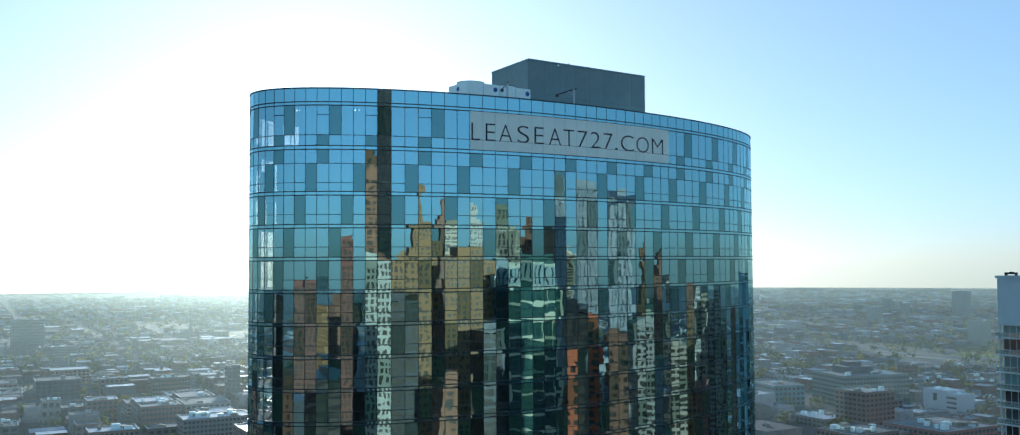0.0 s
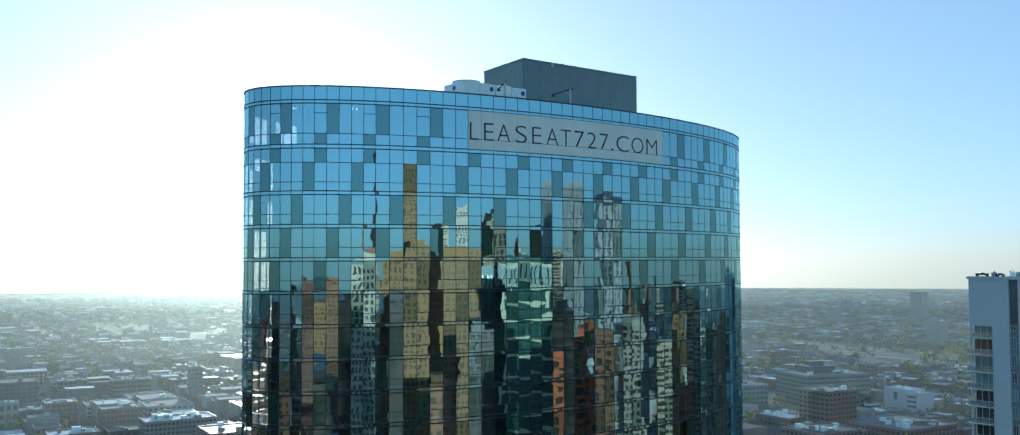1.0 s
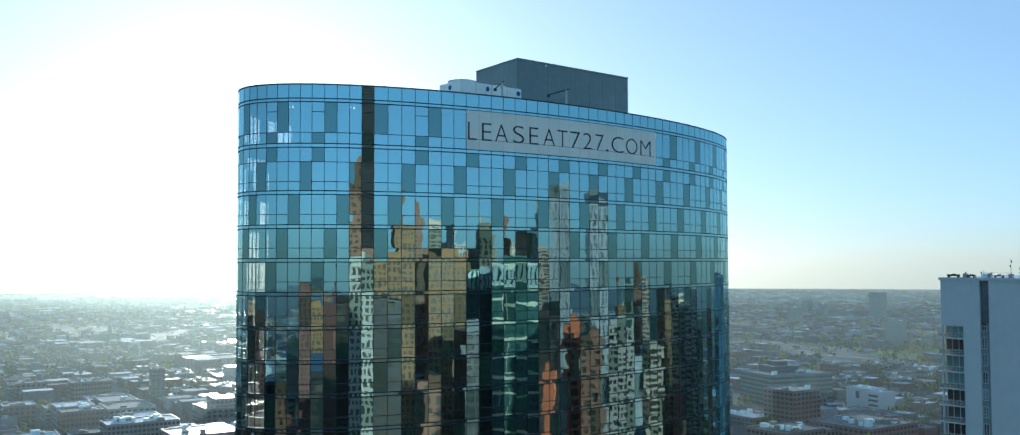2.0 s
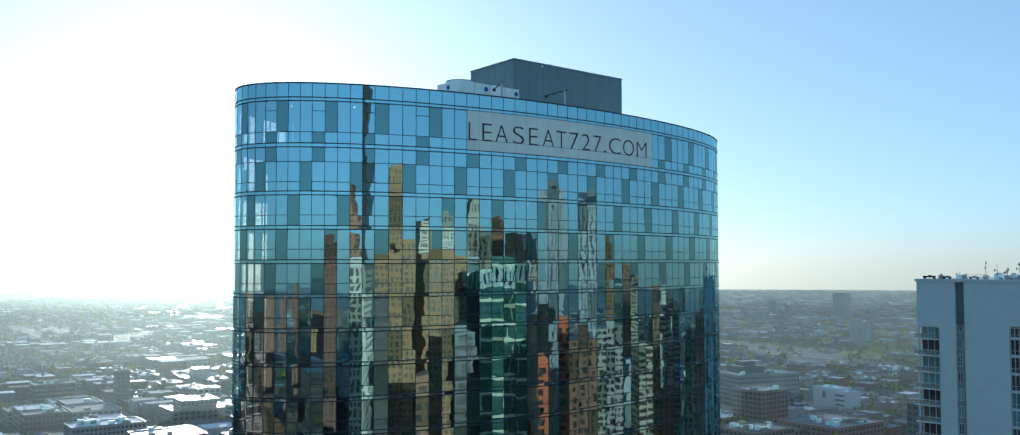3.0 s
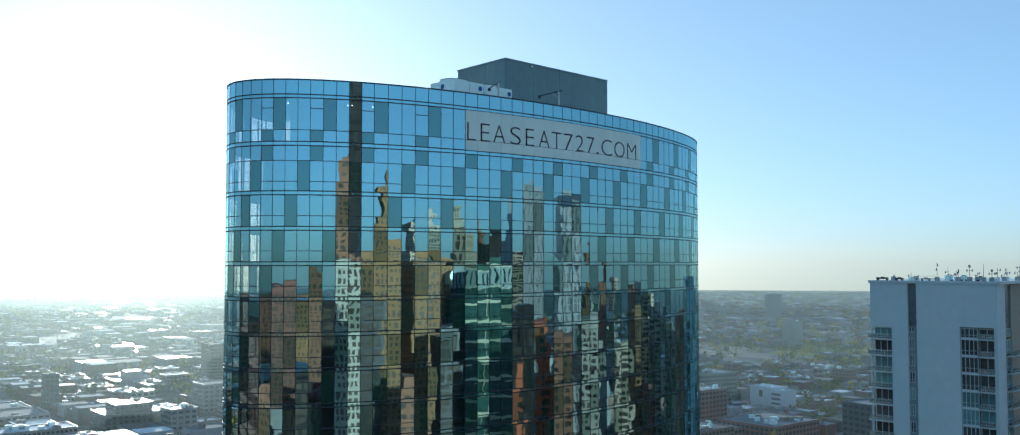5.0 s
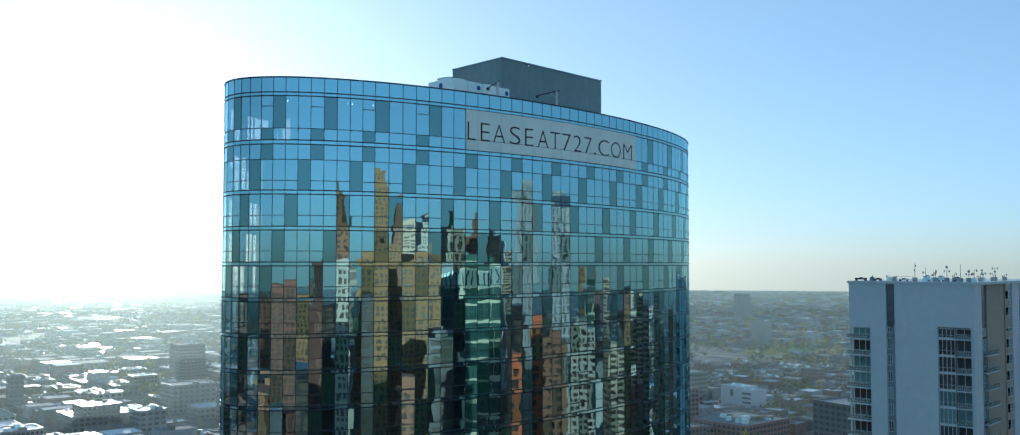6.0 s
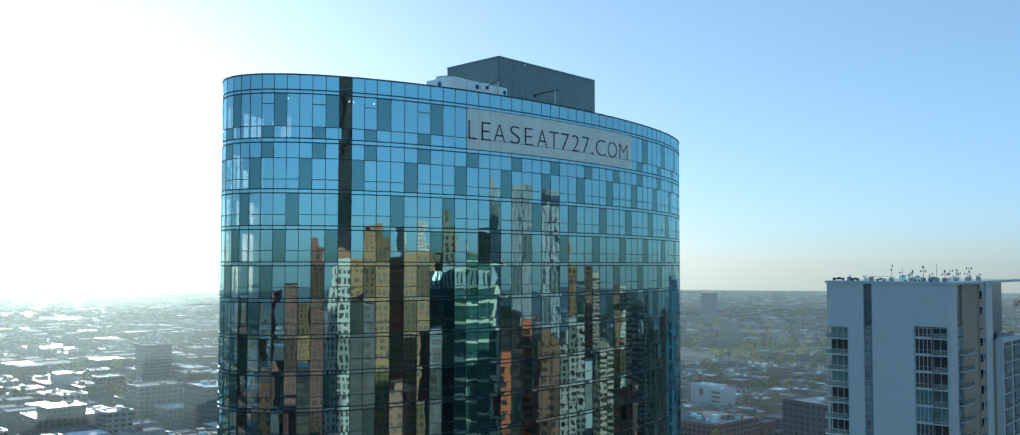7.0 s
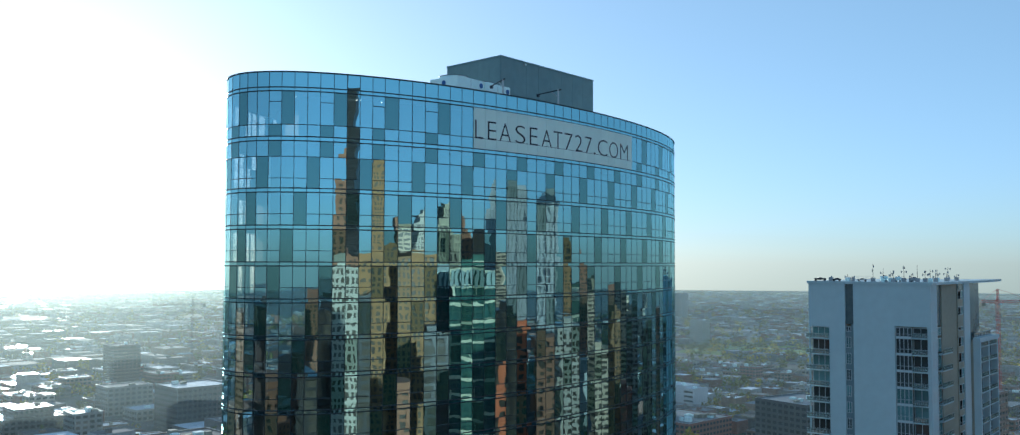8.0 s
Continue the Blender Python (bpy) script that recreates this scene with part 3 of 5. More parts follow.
def cooling_unit(x0, x1, y0, y1, z1, fan, name_label):
    t = thing("cooling_unit", ((x0 + x1) / 2, (y0 + y1) / 2, DECK), name_label, "cooling unit", "cooling units on the roof")
    bm = bmesh.new()
    box(bm, x0, x1, y0, y1, DECK + 0.5, z1)
    bmesh.ops.bevel(bm, geom=bm.edges[:], offset=0.06, segments=2, affect="EDGES")
    part("casing", bm, M_UNIT, t)
    for x in (x0 + 0.4, x1 - 0.4):
        for y in (y0 + 0.4, y1 - 0.4):
            bm = bmesh.new()
            box(bm, x - 0.12, x + 0.12, y - 0.12, y + 0.12, DECK, DECK + 0.5)
            part("foot", bm, M_STEEL, t)
    if fan:
        cx, cy, r = (x0 + x1) / 2 - 0.2, (y0 + y1) / 2 + 0.3, min(x1 - x0, y1 - y0) * 0.42
        bm = bmesh.new()
        tube(bm, (cx, cy, z1), (cx, cy, z1 + 0.30), r, r * 0.92, 28)
        part("fan_cowl", bm, M_UNIT, t)
        bm = bmesh.new()
        tube(bm, (cx, cy, z1 + 0.30), (cx, cy, z1 + 0.35), r * 0.95, r * 0.95, 28)
        part("fan_guard", bm, M_UNIT_DARK, t, "dark mesh guard")
    for k in range(1, int((x1 - x0) / 1.4)):
        bm = bmesh.new()
        x = x0 + k * (x1 - x0) / int((x1 - x0) / 1.4)
        box(bm, x - 0.02, x + 0.02, y0 - 0.015, y0, DECK + 0.6, z1 - 0.1)
        part("panel_joint", bm, M_STEEL, t)
    for (bx, by, along_x) in ((x1 - 0.5, y0 - 0.02, True), (x0 - 0.02, y0 + 1.83, False)):
        bm = bmesh.new()
        zc = z1 - 0.55
        if along_x:
            tube(bm, (bx, by, zc), (bx, by - 0.03, zc), 0.26, 0.26, 20)
        else:
            tube(bm, (bx, by, zc), (bx - 0.03, by, zc), 0.26, 0.26, 20)
        part("badge", bm, M_BLUE, t, "round blue badge")
    return t


cooling_unit(54.35, 58.42, 84.2, 88.0, 149.76, True, "white metal cooling unit with a round fan on top")
cooling_unit(58.56, 62.68, 84.2, 88.0, 149.72, True, "lower white metal cooling unit beside the penthouse")


def davit(x, y, top, reach, rise, label):
    t = thing("roof_davit", (x, y, DECK), label, "davit", "davits along the parapet")
    bm = bmesh.new()
    tube(bm, (x, y, DECK), (x, y, DECK + 0.12), 0.3, 0.3, 12)
    part("base_plate", bm, M_STEEL, t)
    bm = bmesh.new()
    tube(bm, (x, y, DECK), (x, y, top), 0.11, 0.09, 10)
    part("mast", bm, M_STEEL, t)
    bm = bmesh.new()
    dx, dy = reach
    tube(bm, (x + dx * -0.15, y + dy * -0.15, top - 0.05 - rise * 0.1), (x + dx, y + dy, top - 0.05 + rise), 0.07, 0.05, 8)
    part("boom", bm, M_DARKSTEEL, t, "dark steel boom")
    bm = bmesh.new()
    tube(bm, (x, y, top - 0.8), (x + dx * 0.35, y + dy * 0.35, top - 0.08 + rise * 0.35), 0.05, 0.05, 6)
    part("strut", bm, M_STEEL, t)
    bm = bmesh.new()
    box(bm, x + dx - 0.12, x + dx + 0.12, y + dy - 0.12, y + dy + 0.12, top - 0.3 + rise, top - 0.02 + rise)
    part("hook_block", bm, M_DARKSTEEL, t)


davit(65.3, 79.85, 149.4, (-0.55, 2.25), -0.3, "steel roof davit with a sloping dark boom")
davit(56.85, 80.4, 149.3, (0.85, 2.2), -0.25, "steel roof davit folded low beside the cooling units")


def obstruction_light(x, y, z):
    t = thing("obstruction_light", (x, y, z), "small obstruction light on a short post", "lamp")
    bm = bmesh.new()
    tube(bm, (x, y, z), (x, y, z + 0.28), 0.04, 0.04, 6)
    part("post", bm, M_STEEL, t)
    bm = bmesh.new()
    tube(bm, (x, y, z + 0.28), (x, y, z + 0.46), 0.12, 0.1, 10)
    part("lens", bm, M_ORANGE, t, "amber lens")


obstruction_light(71.6, 88.6, 153.92)


def wall_lamp(x, y, z):
    t = thing("wall_lamp", (x, y, z), "small pale lamp on the penthouse wall", "lamp")
    bm = bmesh.new()
    box(bm, x - 0.12, x + 0.12, y - 0.08, y, z - 0.12, z + 0.12)
    part("bracket", bm, M_STEEL, t)
    bm = bmesh.new()
    tube(bm, (x, y - 0.08, z), (x, y - 0.22, z), 0.13, 0.11, 12)
    part("lens", bm, M_UNIT, t, "white glass lens")


wall_lamp(68.64, 87.0, 153.5)

# ---------------------------------------------------------------- apartment tower beside the glass tower
RX, RY0, RY1, RTOP = 212.0, 84.2, 112.4, 127.0
RF = 3.80
apt = thing("apartment_tower", (230, 98, 0), "pale concrete apartment tower with balconies and a flat overhanging roof", "apartment tower")


def wall(x0, x1, y0, y1, z0, z1, mat=None, name="wall", label=""):
    bm = bmesh.new()
    box(bm, x0, x1, y0, y1, z0, z1)
    return part(name, bm, mat or M_CONC, apt, label)


WTOP = 117.0
DEEP = 1.3
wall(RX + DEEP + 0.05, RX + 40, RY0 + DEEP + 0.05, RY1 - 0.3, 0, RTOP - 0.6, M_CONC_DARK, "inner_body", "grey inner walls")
wall(RX, RX + DEEP + 0.05, 103.6, 107.4, 0, RTOP - 0.5)
wall(RX, RX + DEEP + 0.05, 92.1, 101.6, 0, RTOP - 0.5)
wall(RX, RX + DEEP + 0.05, RY0, 92.1 - 0.002, WTOP, RTOP - 0.5)
wall(RX, RX + DEEP + 0.05, 107.4 + 0.002, RY1, WTOP - 0.8, RTOP - 0.5)
wall(RX, RX + DEEP + 0.05, RY0, 85.0, 0, WTOP - 0.002)
wall(RX, RX + 0.4, RY1 - 0.35, RY1, 0, WTOP - 0.802, M_CONC, "pier")
wall(RX + 0.6, RX + DEEP + 0.04, 101.602, 103.598, WTOP, RTOP - 0.5, M_SLATE, "dark_glazing", "dark upright strip of glazing")
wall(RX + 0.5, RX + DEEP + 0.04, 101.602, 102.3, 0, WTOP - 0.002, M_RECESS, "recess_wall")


def window_unit(x, y0, y1, z0, z1, panes, parent, glass, face="x"):
    """Windows between y0 and y1, facing -x (or along x, facing -y): frame, mullions and panes."""
    bm = bmesh.new()
    if face == "x":
        box(bm, x + 0.06, x + 0.10, y0, y1, z0, z1)
    else:
        box(bm, y0, y1, x + 0.06, x + 0.10, z0, z1)
    g = part("window", bm, glass, parent)
    bm = bmesh.new()
    t = 0.13
    spans = [(y0, y0 + t), (y1 - t, y1)] + [(y0 + (y1 - y0) * k / panes - t / 2, y0 + (y1 - y0) * k / panes + t / 2) for k in range(1, panes)]
    for a, b in spans:
        if face == "x":
            box(bm, x, x + 0.13, a, b, z0, z1)
        else:
            box(bm, a, b, x, x + 0.13, z0, z1)
    for a, b in ((z0, z0 + t), (z1 - t, z1), (z0 + (z1 - z0) * 0.28, z0 + (z1 - z0) * 0.28 + 0.07)):
        if face == "x":
            box(bm, x + 0.003, x + 0.127, y0, y1, a, b)
        else:
            box(bm, y0, y1, x + 0.003, x + 0.127, a, b)
    part("frame", bm, M_FRAME, g)
    return g


def balcony(x0, x1, y0, y1, z, parent, open_sides):
    bm = bmesh.new()
    box(bm, x0, x1, y0, y1, z - 0.22, z)
    b = part("balcony", bm, M_CONC, parent)
    bm = bmesh.new()
    for s in open_sides:
        n = 7
        if s == "x":
            box(bm, x0 + 0.03, x0 + 0.08, y0, y1, z + 1.05, z + 1.12)
            box(bm, x0 + 0.04, x0 + 0.07, y0, y1, z + 0.5, z + 0.54)
            for k in range(n + 1):
                yy = y0 + 0.03 + (y1 - y0 - 0.06) * k / n
                box(bm, x0 + 0.03, x0 + 0.07, yy - 0.02, yy + 0.02, z, z + 1.05)
        else:
            box(bm, x0, x1, y0 + 0.03, y0 + 0.08, z + 1.05, z + 1.12)
            box(bm, x0, x1, y0 + 0.04, y0 + 0.07, z + 0.5, z + 0.54)
            for k in range(n + 1):
                xx = x0 + 0.03 + (x1 - x0 - 0.06) * k / n
                box(bm, xx - 0.02, xx + 0.02, y0 + 0.03, y0 + 0.07, z, z + 1.05)
    part("railing", bm, M_STEEL, b, "thin metal railing")
    bm = bmesh.new()
    if "x" in open_sides:
        box(bm, x0 + 0.045, x0 + 0.06, y0 + 0.05, y1 - 0.05, z + 0.08, z + 1.04)
    else:
        box(bm, x0 + 0.05, x1 - 0.05, y0 + 0.045, y0 + 0.06, z + 0.08, z + 1.04)
    part("glass_panel", bm, M_BALUSTRADE, b, "pale green glass balustrade")
    return b


for k in range(30):
    z = 114.5 - RF * k                      # the floor of this storey
    if z < 2:
        break
    top = min(z + RF, 116.95)
    gl = M_WIN_GREEN if k in (4, 5, 9) else M_WIN
    window_unit(RX + 0.15, 88.4, 92.0, z + 0.14, top - 0.2, 4, apt, gl)
    window_unit(RX + 0.9, 85.05, 88.3, z + 0.1, top - 0.25, 2, apt, gl)
    wall(RX + 0.08, RX + DEEP + 0.04, 88.33, 92.08, z - 0.2, z + 0.14, M_CONC, "spandrel")
    balcony(RX - 0.35, RX + 1.0, 85.02, 88.32, z, apt, "x")
    # corner balconies at the far edge
    balcony(RX - 0.4, RX + 1.2, 107.45, RY1 + 0.6, z - 1.0, apt, "x")
    window_unit(RX + 1.0, 107.45, 111.9, z - 0.95, min(z + RF - 1.3, 116.1), 3, apt, M_WIN_GREEN if k in (0, 2, 3) else M_WIN)
    # narrow recess
    window_unit(RX + 0.45, 102.35, 103.55, z + 0.7, top - 0.5, 2, apt, M_WIN_GREEN if k % 3 else M_WIN)
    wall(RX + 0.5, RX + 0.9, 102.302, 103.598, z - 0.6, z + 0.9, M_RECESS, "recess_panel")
    # small corner windows
    window_unit(RX - 0.04, 84.35, 84.9, z + 0.9, top - 0.9, 1, apt, M_WIN)
    # flank
    window_unit(RY0 - 0.04, 213.6, 216.2, z + 0.9, top - 0.9, 1, apt, M_WIN, "y")
    window_unit(RY0 - 0.04, 234.3, 236.6, z + 0.6, top - 0.9, 1, apt, M_WIN, "y")
    window_unit(RY0 - 0.06, 236.7, 239.0, z + 0.6, top - 0.9, 1, apt, M_WIN_GREEN, "y")
    window_unit(RY0 + 0.5, 217.2, 221.6, z + 0.3, top - 0.3, 2, apt, M_WIN_GREEN, "y")
    if z < 112:
        balcony(217.4, 226.0, RY0 - 0.9, RY0 + 0.28, z, apt, "y")
    if k >= 1:
        balcony(245.0, 263.0, RY0 - 2.4, RY0 - 0.9, z, apt, "y")
        window_unit(RY0 - 0.9, 246.0, 253.0, z + 0.15, z + RF - 0.5, 3, apt, M_WIN, "y")
        window_unit(RY0 - 0.9, 253.8, 262.0, z + 0.15, z + RF - 0.5, 3, apt, M_WIN, "y")
for k in range(2):
    window_unit(RY0 - 0.04, 234.3, 236.6, 118.9 + RF * k, 121.0 + RF * k, 1, apt, M_WIN, "y")
    window_unit(RY0 - 0.06, 236.7, 239.0, 118.9 + RF * k, 121.0 + RF * k, 1, apt, M_WIN_GREEN, "y")
wall(RX + DEEP + 0.06, 217.0, RY0, RY0 + DEEP, 0, RTOP - 0.5)
wall(217.1, 221.7, RY0 + 0.62, RY0 + 0.7, WTOP, RTOP - 0.5, M_SLATE, "side_glazing")
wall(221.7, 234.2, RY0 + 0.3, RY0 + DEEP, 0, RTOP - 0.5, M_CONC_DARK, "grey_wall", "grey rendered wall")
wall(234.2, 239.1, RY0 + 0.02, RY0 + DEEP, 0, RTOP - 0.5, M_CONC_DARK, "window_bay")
wall(234.4, 239.0, RY0 - 0.06, RY0 + 0.018, 125.0, RTOP - 0.5, M_SLATE, "upper_glazing")
wall(239.1, 244.6, RY0 - 0.2, RY0 + DEEP, 0, RTOP - 0.5)
wall(244.6, 253.6, RY0 - 0.1, RY0 + 10, 112.32, RTOP - 0.5, M_SLATE, "corner_glazing", "dark corner glazing")
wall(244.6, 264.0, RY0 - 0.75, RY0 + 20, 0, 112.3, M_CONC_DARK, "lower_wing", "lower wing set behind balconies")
wall(244.6, 264.4, RY0 - 2.4, RY0 - 0.752, 111.8, 112.9, M_CONC, "wing_cornice")
for x in (245.1, 253.4, 262.6):
    wall(x - 0.4, x + 0.4, RY0 - 2.4, RY0 - 0.752, 0, 111.8, M_CONC, "wing_pier")
bm = bmesh.new()
slab_of(bm, [(RX - 0.25, RY0 - 0.5), (262.0, RY0 - 0.8), (282.0, RY0 + 0.6), (262.0, RY0 + 14), (256, RY1 + 0.3), (RX - 0.25, RY1 + 0.3)], RTOP - 0.5, RTOP + 0.1)
part("roof_slab", bm, M_CONC, apt, "thin overhanging roof slab")


def antenna(x, y, h, panels, label):
    t = thing("roof_antenna", (x, y, RTOP + 0.1), label, "antenna", "antennas on the apartment roof")
    z = RTOP + 0.1
    h *= 0.9
    bm = bmesh.new()
    box(bm, x - 0.5, x + 0.5, y - 0.4, y + 0.4, z, z + 0.9)
    part("cabinet", bm, M_UNIT if panels % 2 else M_CONC_SIDE, t)
    bm = bmesh.new()
    tube(bm, (x, y, z + 0.9), (x, y, z + h), 0.06, 0.035, 6)
    part("mast", bm, M_DARKSTEEL, t)
    for k in range(panels):
        a = 2 * math.pi * k / max(panels, 1) + x
        px, py = x + 0.55 * math.cos(a), y + 0.55 * math.sin(a)
        zz = z + h * (0.62 + 0.25 * (k % 2))
        bm = bmesh.new()
        tube(bm, (x, y, zz), (px, py, zz), 0.035, 0.035, 5)
        part("arm", bm, M_DARKSTEEL, t)
        bm = bmesh.new()
        box(bm, px - 0.12, px + 0.12, py - 0.09, py + 0.09, zz - 0.26, zz + 0.26)
        part("antenna_panel", bm, M_CONC_SIDE, t)


for k, (y, h, p) in enumerate(((107.6, 1.3, 2), (104.0, 1.9, 1), (103.2, 1.2, 2), (97.6, 4.6, 2), (95.6, 3.6, 1), (94.2, 2.6, 3), (93.0, 3.0, 2), (90.9, 4.2, 4), (89.6, 2.2, 2), (87.6, 4.4, 0), (86.2, 3.0, 4), (85.4, 3.2, 3))):
    antenna(RX + 2.2 + (k % 3) * 1.1, y, h, p, "rooftop antenna mast with small panels" if p else "slim rooftop whip antenna")
for k, (x, h, p) in enumerate(((222, 2.0, 2), (227, 3.2, 3), (231, 2.2, 2), (236, 3.8, 4), (240, 1.8, 2))):
    antenna(x, RY0 + 1.6 + (k % 2), h, p, "rooftop antenna mast with small panels")
def roof_unit(x0, x1, y0, y1, h, mat, label):
    t = thing("rooftop_unit", ((x0 + x1) / 2, (y0 + y1) / 2, RTOP + 0.1), label, "rooftop unit", "plant on the apartment roof")
    z = RTOP + 0.1
    for y in (y0 + 0.15, y1 - 0.15):
        bm = bmesh.new()
        box(bm, x0 + 0.1, x1 - 0.1, y - 0.08, y + 0.08, z, z + 0.3)
        part("skid", bm, M_DARKSTEEL, t)
    bm = bmesh.new()
    box(bm, x0, x1, y0, y1, z + 0.3, z + h)
    bmesh.ops.bevel(bm, geom=bm.edges[:], offset=0.05, segments=2, affect="EDGES")
    part("casing", bm, mat, t)
    bm = bmesh.new()
    tube(bm, ((x0 + x1) / 2, (y0 + y1) / 2, z + h), ((x0 + x1) / 2, (y0 + y1) / 2, z + h + 0.15), min(x1 - x0, y1 - y0) * 0.36, min(x1 - x0, y1 - y0) * 0.34, 16)
    part("fan_cowl", bm, M_UNIT_DARK, t, "dark round fan cowl")


for x, y0, y1, h, mat, lab in ((1.2, 108.9, 111.4, 0.7, M_DARKSTEEL, "low dark metal rooftop unit on skids"), (1.0, 105.2, 106.8, 0.6, M_DARKSTEEL, "low dark metal rooftop unit on skids"),
                               (3.4, 94.9, 96.4, 1.3, M_UNIT, "white metal rooftop unit on skids"), (3.8, 92.0, 93.1, 1.2, M_UNIT, "white metal rooftop unit on skids"),
                               (3.0, 88.2, 89.4, 1.0, M_CONC_SIDE, "grey metal rooftop unit on skids"), (1.4, 99.2, 101.0, 0.6, M_CONC_SIDE, "grey metal rooftop unit on skids")):
    roof_unit(RX + x, RX + x + 1.3, y0, y1, h, mat, lab)
rail = thing("roof_railing", (RX + 0.4, 98, RTOP + 0.1), "thin steel railing along the apartment roof edge", "railing")
bm = bmesh.new()
for z in (0.55, 1.1):
    tube(bm, (RX + 0.6, 97, RTOP + 0.1 + z), (RX + 0.6, 103, RTOP + 0.1 + z), 0.03, 0.03, 5)
part("handrail", bm, M_STEEL, rail)
for k in range(7):
    bm = bmesh.new()
    tube(bm, (RX + 0.6, 97 + k, RTOP + 0.1), (RX + 0.6, 97 + k, RTOP + 1.2), 0.03, 0.03, 5)
    part("post", bm, M_STEEL, rail)

# ---------------------------------------------------------------- towers that stand behind the camera and show in the glass
STYLE = {    # colour, roughness, label, storey, bay, share of the band, share of the pier
    "tan": ((0.31, 0.165, 0.062), 0.8, "tan stone office tower with rows of windows", 3.3, 2.7, 0.42, 0.46),
    "brown": ((0.29, 0.135, 0.07), 0.8, "brown masonry office tower", 3.5, 3.5, 0.46, 0.5),
    "brick": ((0.22, 0.09, 0.06), 0.8, "red brick mid-rise building", 3.4, 3.4, 0.32, 0.36),
    "cream": ((0.56, 0.42, 0.28), 0.7, "cream stone tower with dark window bands", 3.4, 6.0, 0.46, 0.16),
    "white": ((0.46, 0.395, 0.31), 0.6, "white concrete tower with a grid of windows", 3.2, 2.8, 0.42, 0.36),
    "stripe": ((0.47, 0.41, 0.32), 0.6, "white concrete tower with close upright ribs", 3.3, 2.0, 0.36, 0.42),
    "olive": ((0.32, 0.275, 0.18), 0.7, "olive grey stone tower", 3.6, 2.8, 0.22, 0.45),
    "silver": ((0.48, 0.45, 0.42), 0.4, "silver grey metal and glass tower", 4.0, 2.2, 0.12, 0.7),
    "steel": ((0.54, 0.51, 0.47), 0.35, "pale steel and glass tower with a dark top", 4.0, 2.4, 0.16, 0.5),
    "grey": ((0.36, 0.32, 0.27), 0.6, "grey concrete tower with window bands", 3.9, 8.0, 0.45, 0.14),
    "black": ((0.036, 0.031, 0.027), 0.4, "dark bronze steel and glass tower", 3.9, 6.0, 0.30, 0.2),
    "green": ((0.085, 0.15, 0.11), 0.25, "green glass office tower with pale bands painted with glints", 8.2, 14.0, 0.17, 0.02),
    # darker copy of green: shade of that tower's turned side put into the colour
    "green_shaded": ((0.045, 0.08, 0.075), 0.3, "dark copy for the green tower's shaded side, with a finned crown", 4.1, 3.0, 0.3, 0.2),
    "orange": ((0.66, 0.17, 0.06), 0.7, "orange brick building with pale window bands", 3.8, 5.0, 0.34, 0.4),
}
STYLE_MAT = {k: surface(k + "_cladding", v[0], v[1], 0.0, 0.16, 0.2) for k, v in STYLE.items()}
M_SKYWIN = surface("tower_windows", (0.09, 0.072, 0.052), 0.3, 0, 0.5, 0.25, spec=0.15)
M_GREENWIN = surface("green_tower_glass", (0.042, 0.092, 0.078), 0.25, 0, 0.6, 0.25, spec=0.4)
M_BLACKWIN = surface("black_tower_glass", (0.022, 0.019, 0.017), 0.35, 0, 0.3, 0.2, spec=0.2)
M_PALEWIN = surface("pale_tower_glass", (0.30, 0.30, 0.29), 0.5, 0, 0.3, 0.12, spec=0.3)
M_DARKTOP = surface("dark_crown_glass", (0.09, 0.115, 0.15), 0.3, 0, 0.2, 0.2)
# pale bands of the green tower, brightened to paint sun glints into their colour
M_BAND = surface("pale_glint_band", (0.88, 0.80, 0.54), 0.3, 0.2, 0.1, 0.2)
M_CROWNFIN = surface("pale_crown_fins", (0.46, 0.52, 0.46), 0.35, 0.2, 0.15, 0.2)


def gridded(bm, w, d, z0, z1, floor, bay, depth, band, pier):
    """Bands and piers that stand proud of a core of w by d."""
    n = max(2, int((z1 - z0) / floor))
    for k in range(n + 1):
        z = z0 + (z1 - z0) * k / n
        box(bm, -w / 2 - depth, w / 2 + depth, -d / 2 - depth, d / 2 + depth, z - floor * band / 2, z + floor * band / 2)
    for side, span, off in (("x", w, d), ("y", d, w)):
        m = max(2, int(span / bay))
        for k in range(1, m):
            c = -span / 2 + span * k / m
            t = bay * pier / 2
            if side == "x":
                box(bm, c - t, c + t, -off / 2 - depth * 0.8, off / 2 + depth * 0.8, z0, z1)
            else:
                box(bm, -off / 2 - depth * 0.8, off / 2 + depth * 0.8, c - t, c + t, z0, z1)


def corner_posts(bm, w, d, z0, z1, t):
    for sx in (-1, 1):
        for sy in (-1, 1):
            x, y = sx * w / 2, sy * d / 2
            box(bm, x - t if sx > 0 else x - 0.3, x + 0.3 if sx > 0 else x + t, y - t if sy > 0 else y - 0.3, y + 0.3 if sy > 0 else y + t, z0, z1)


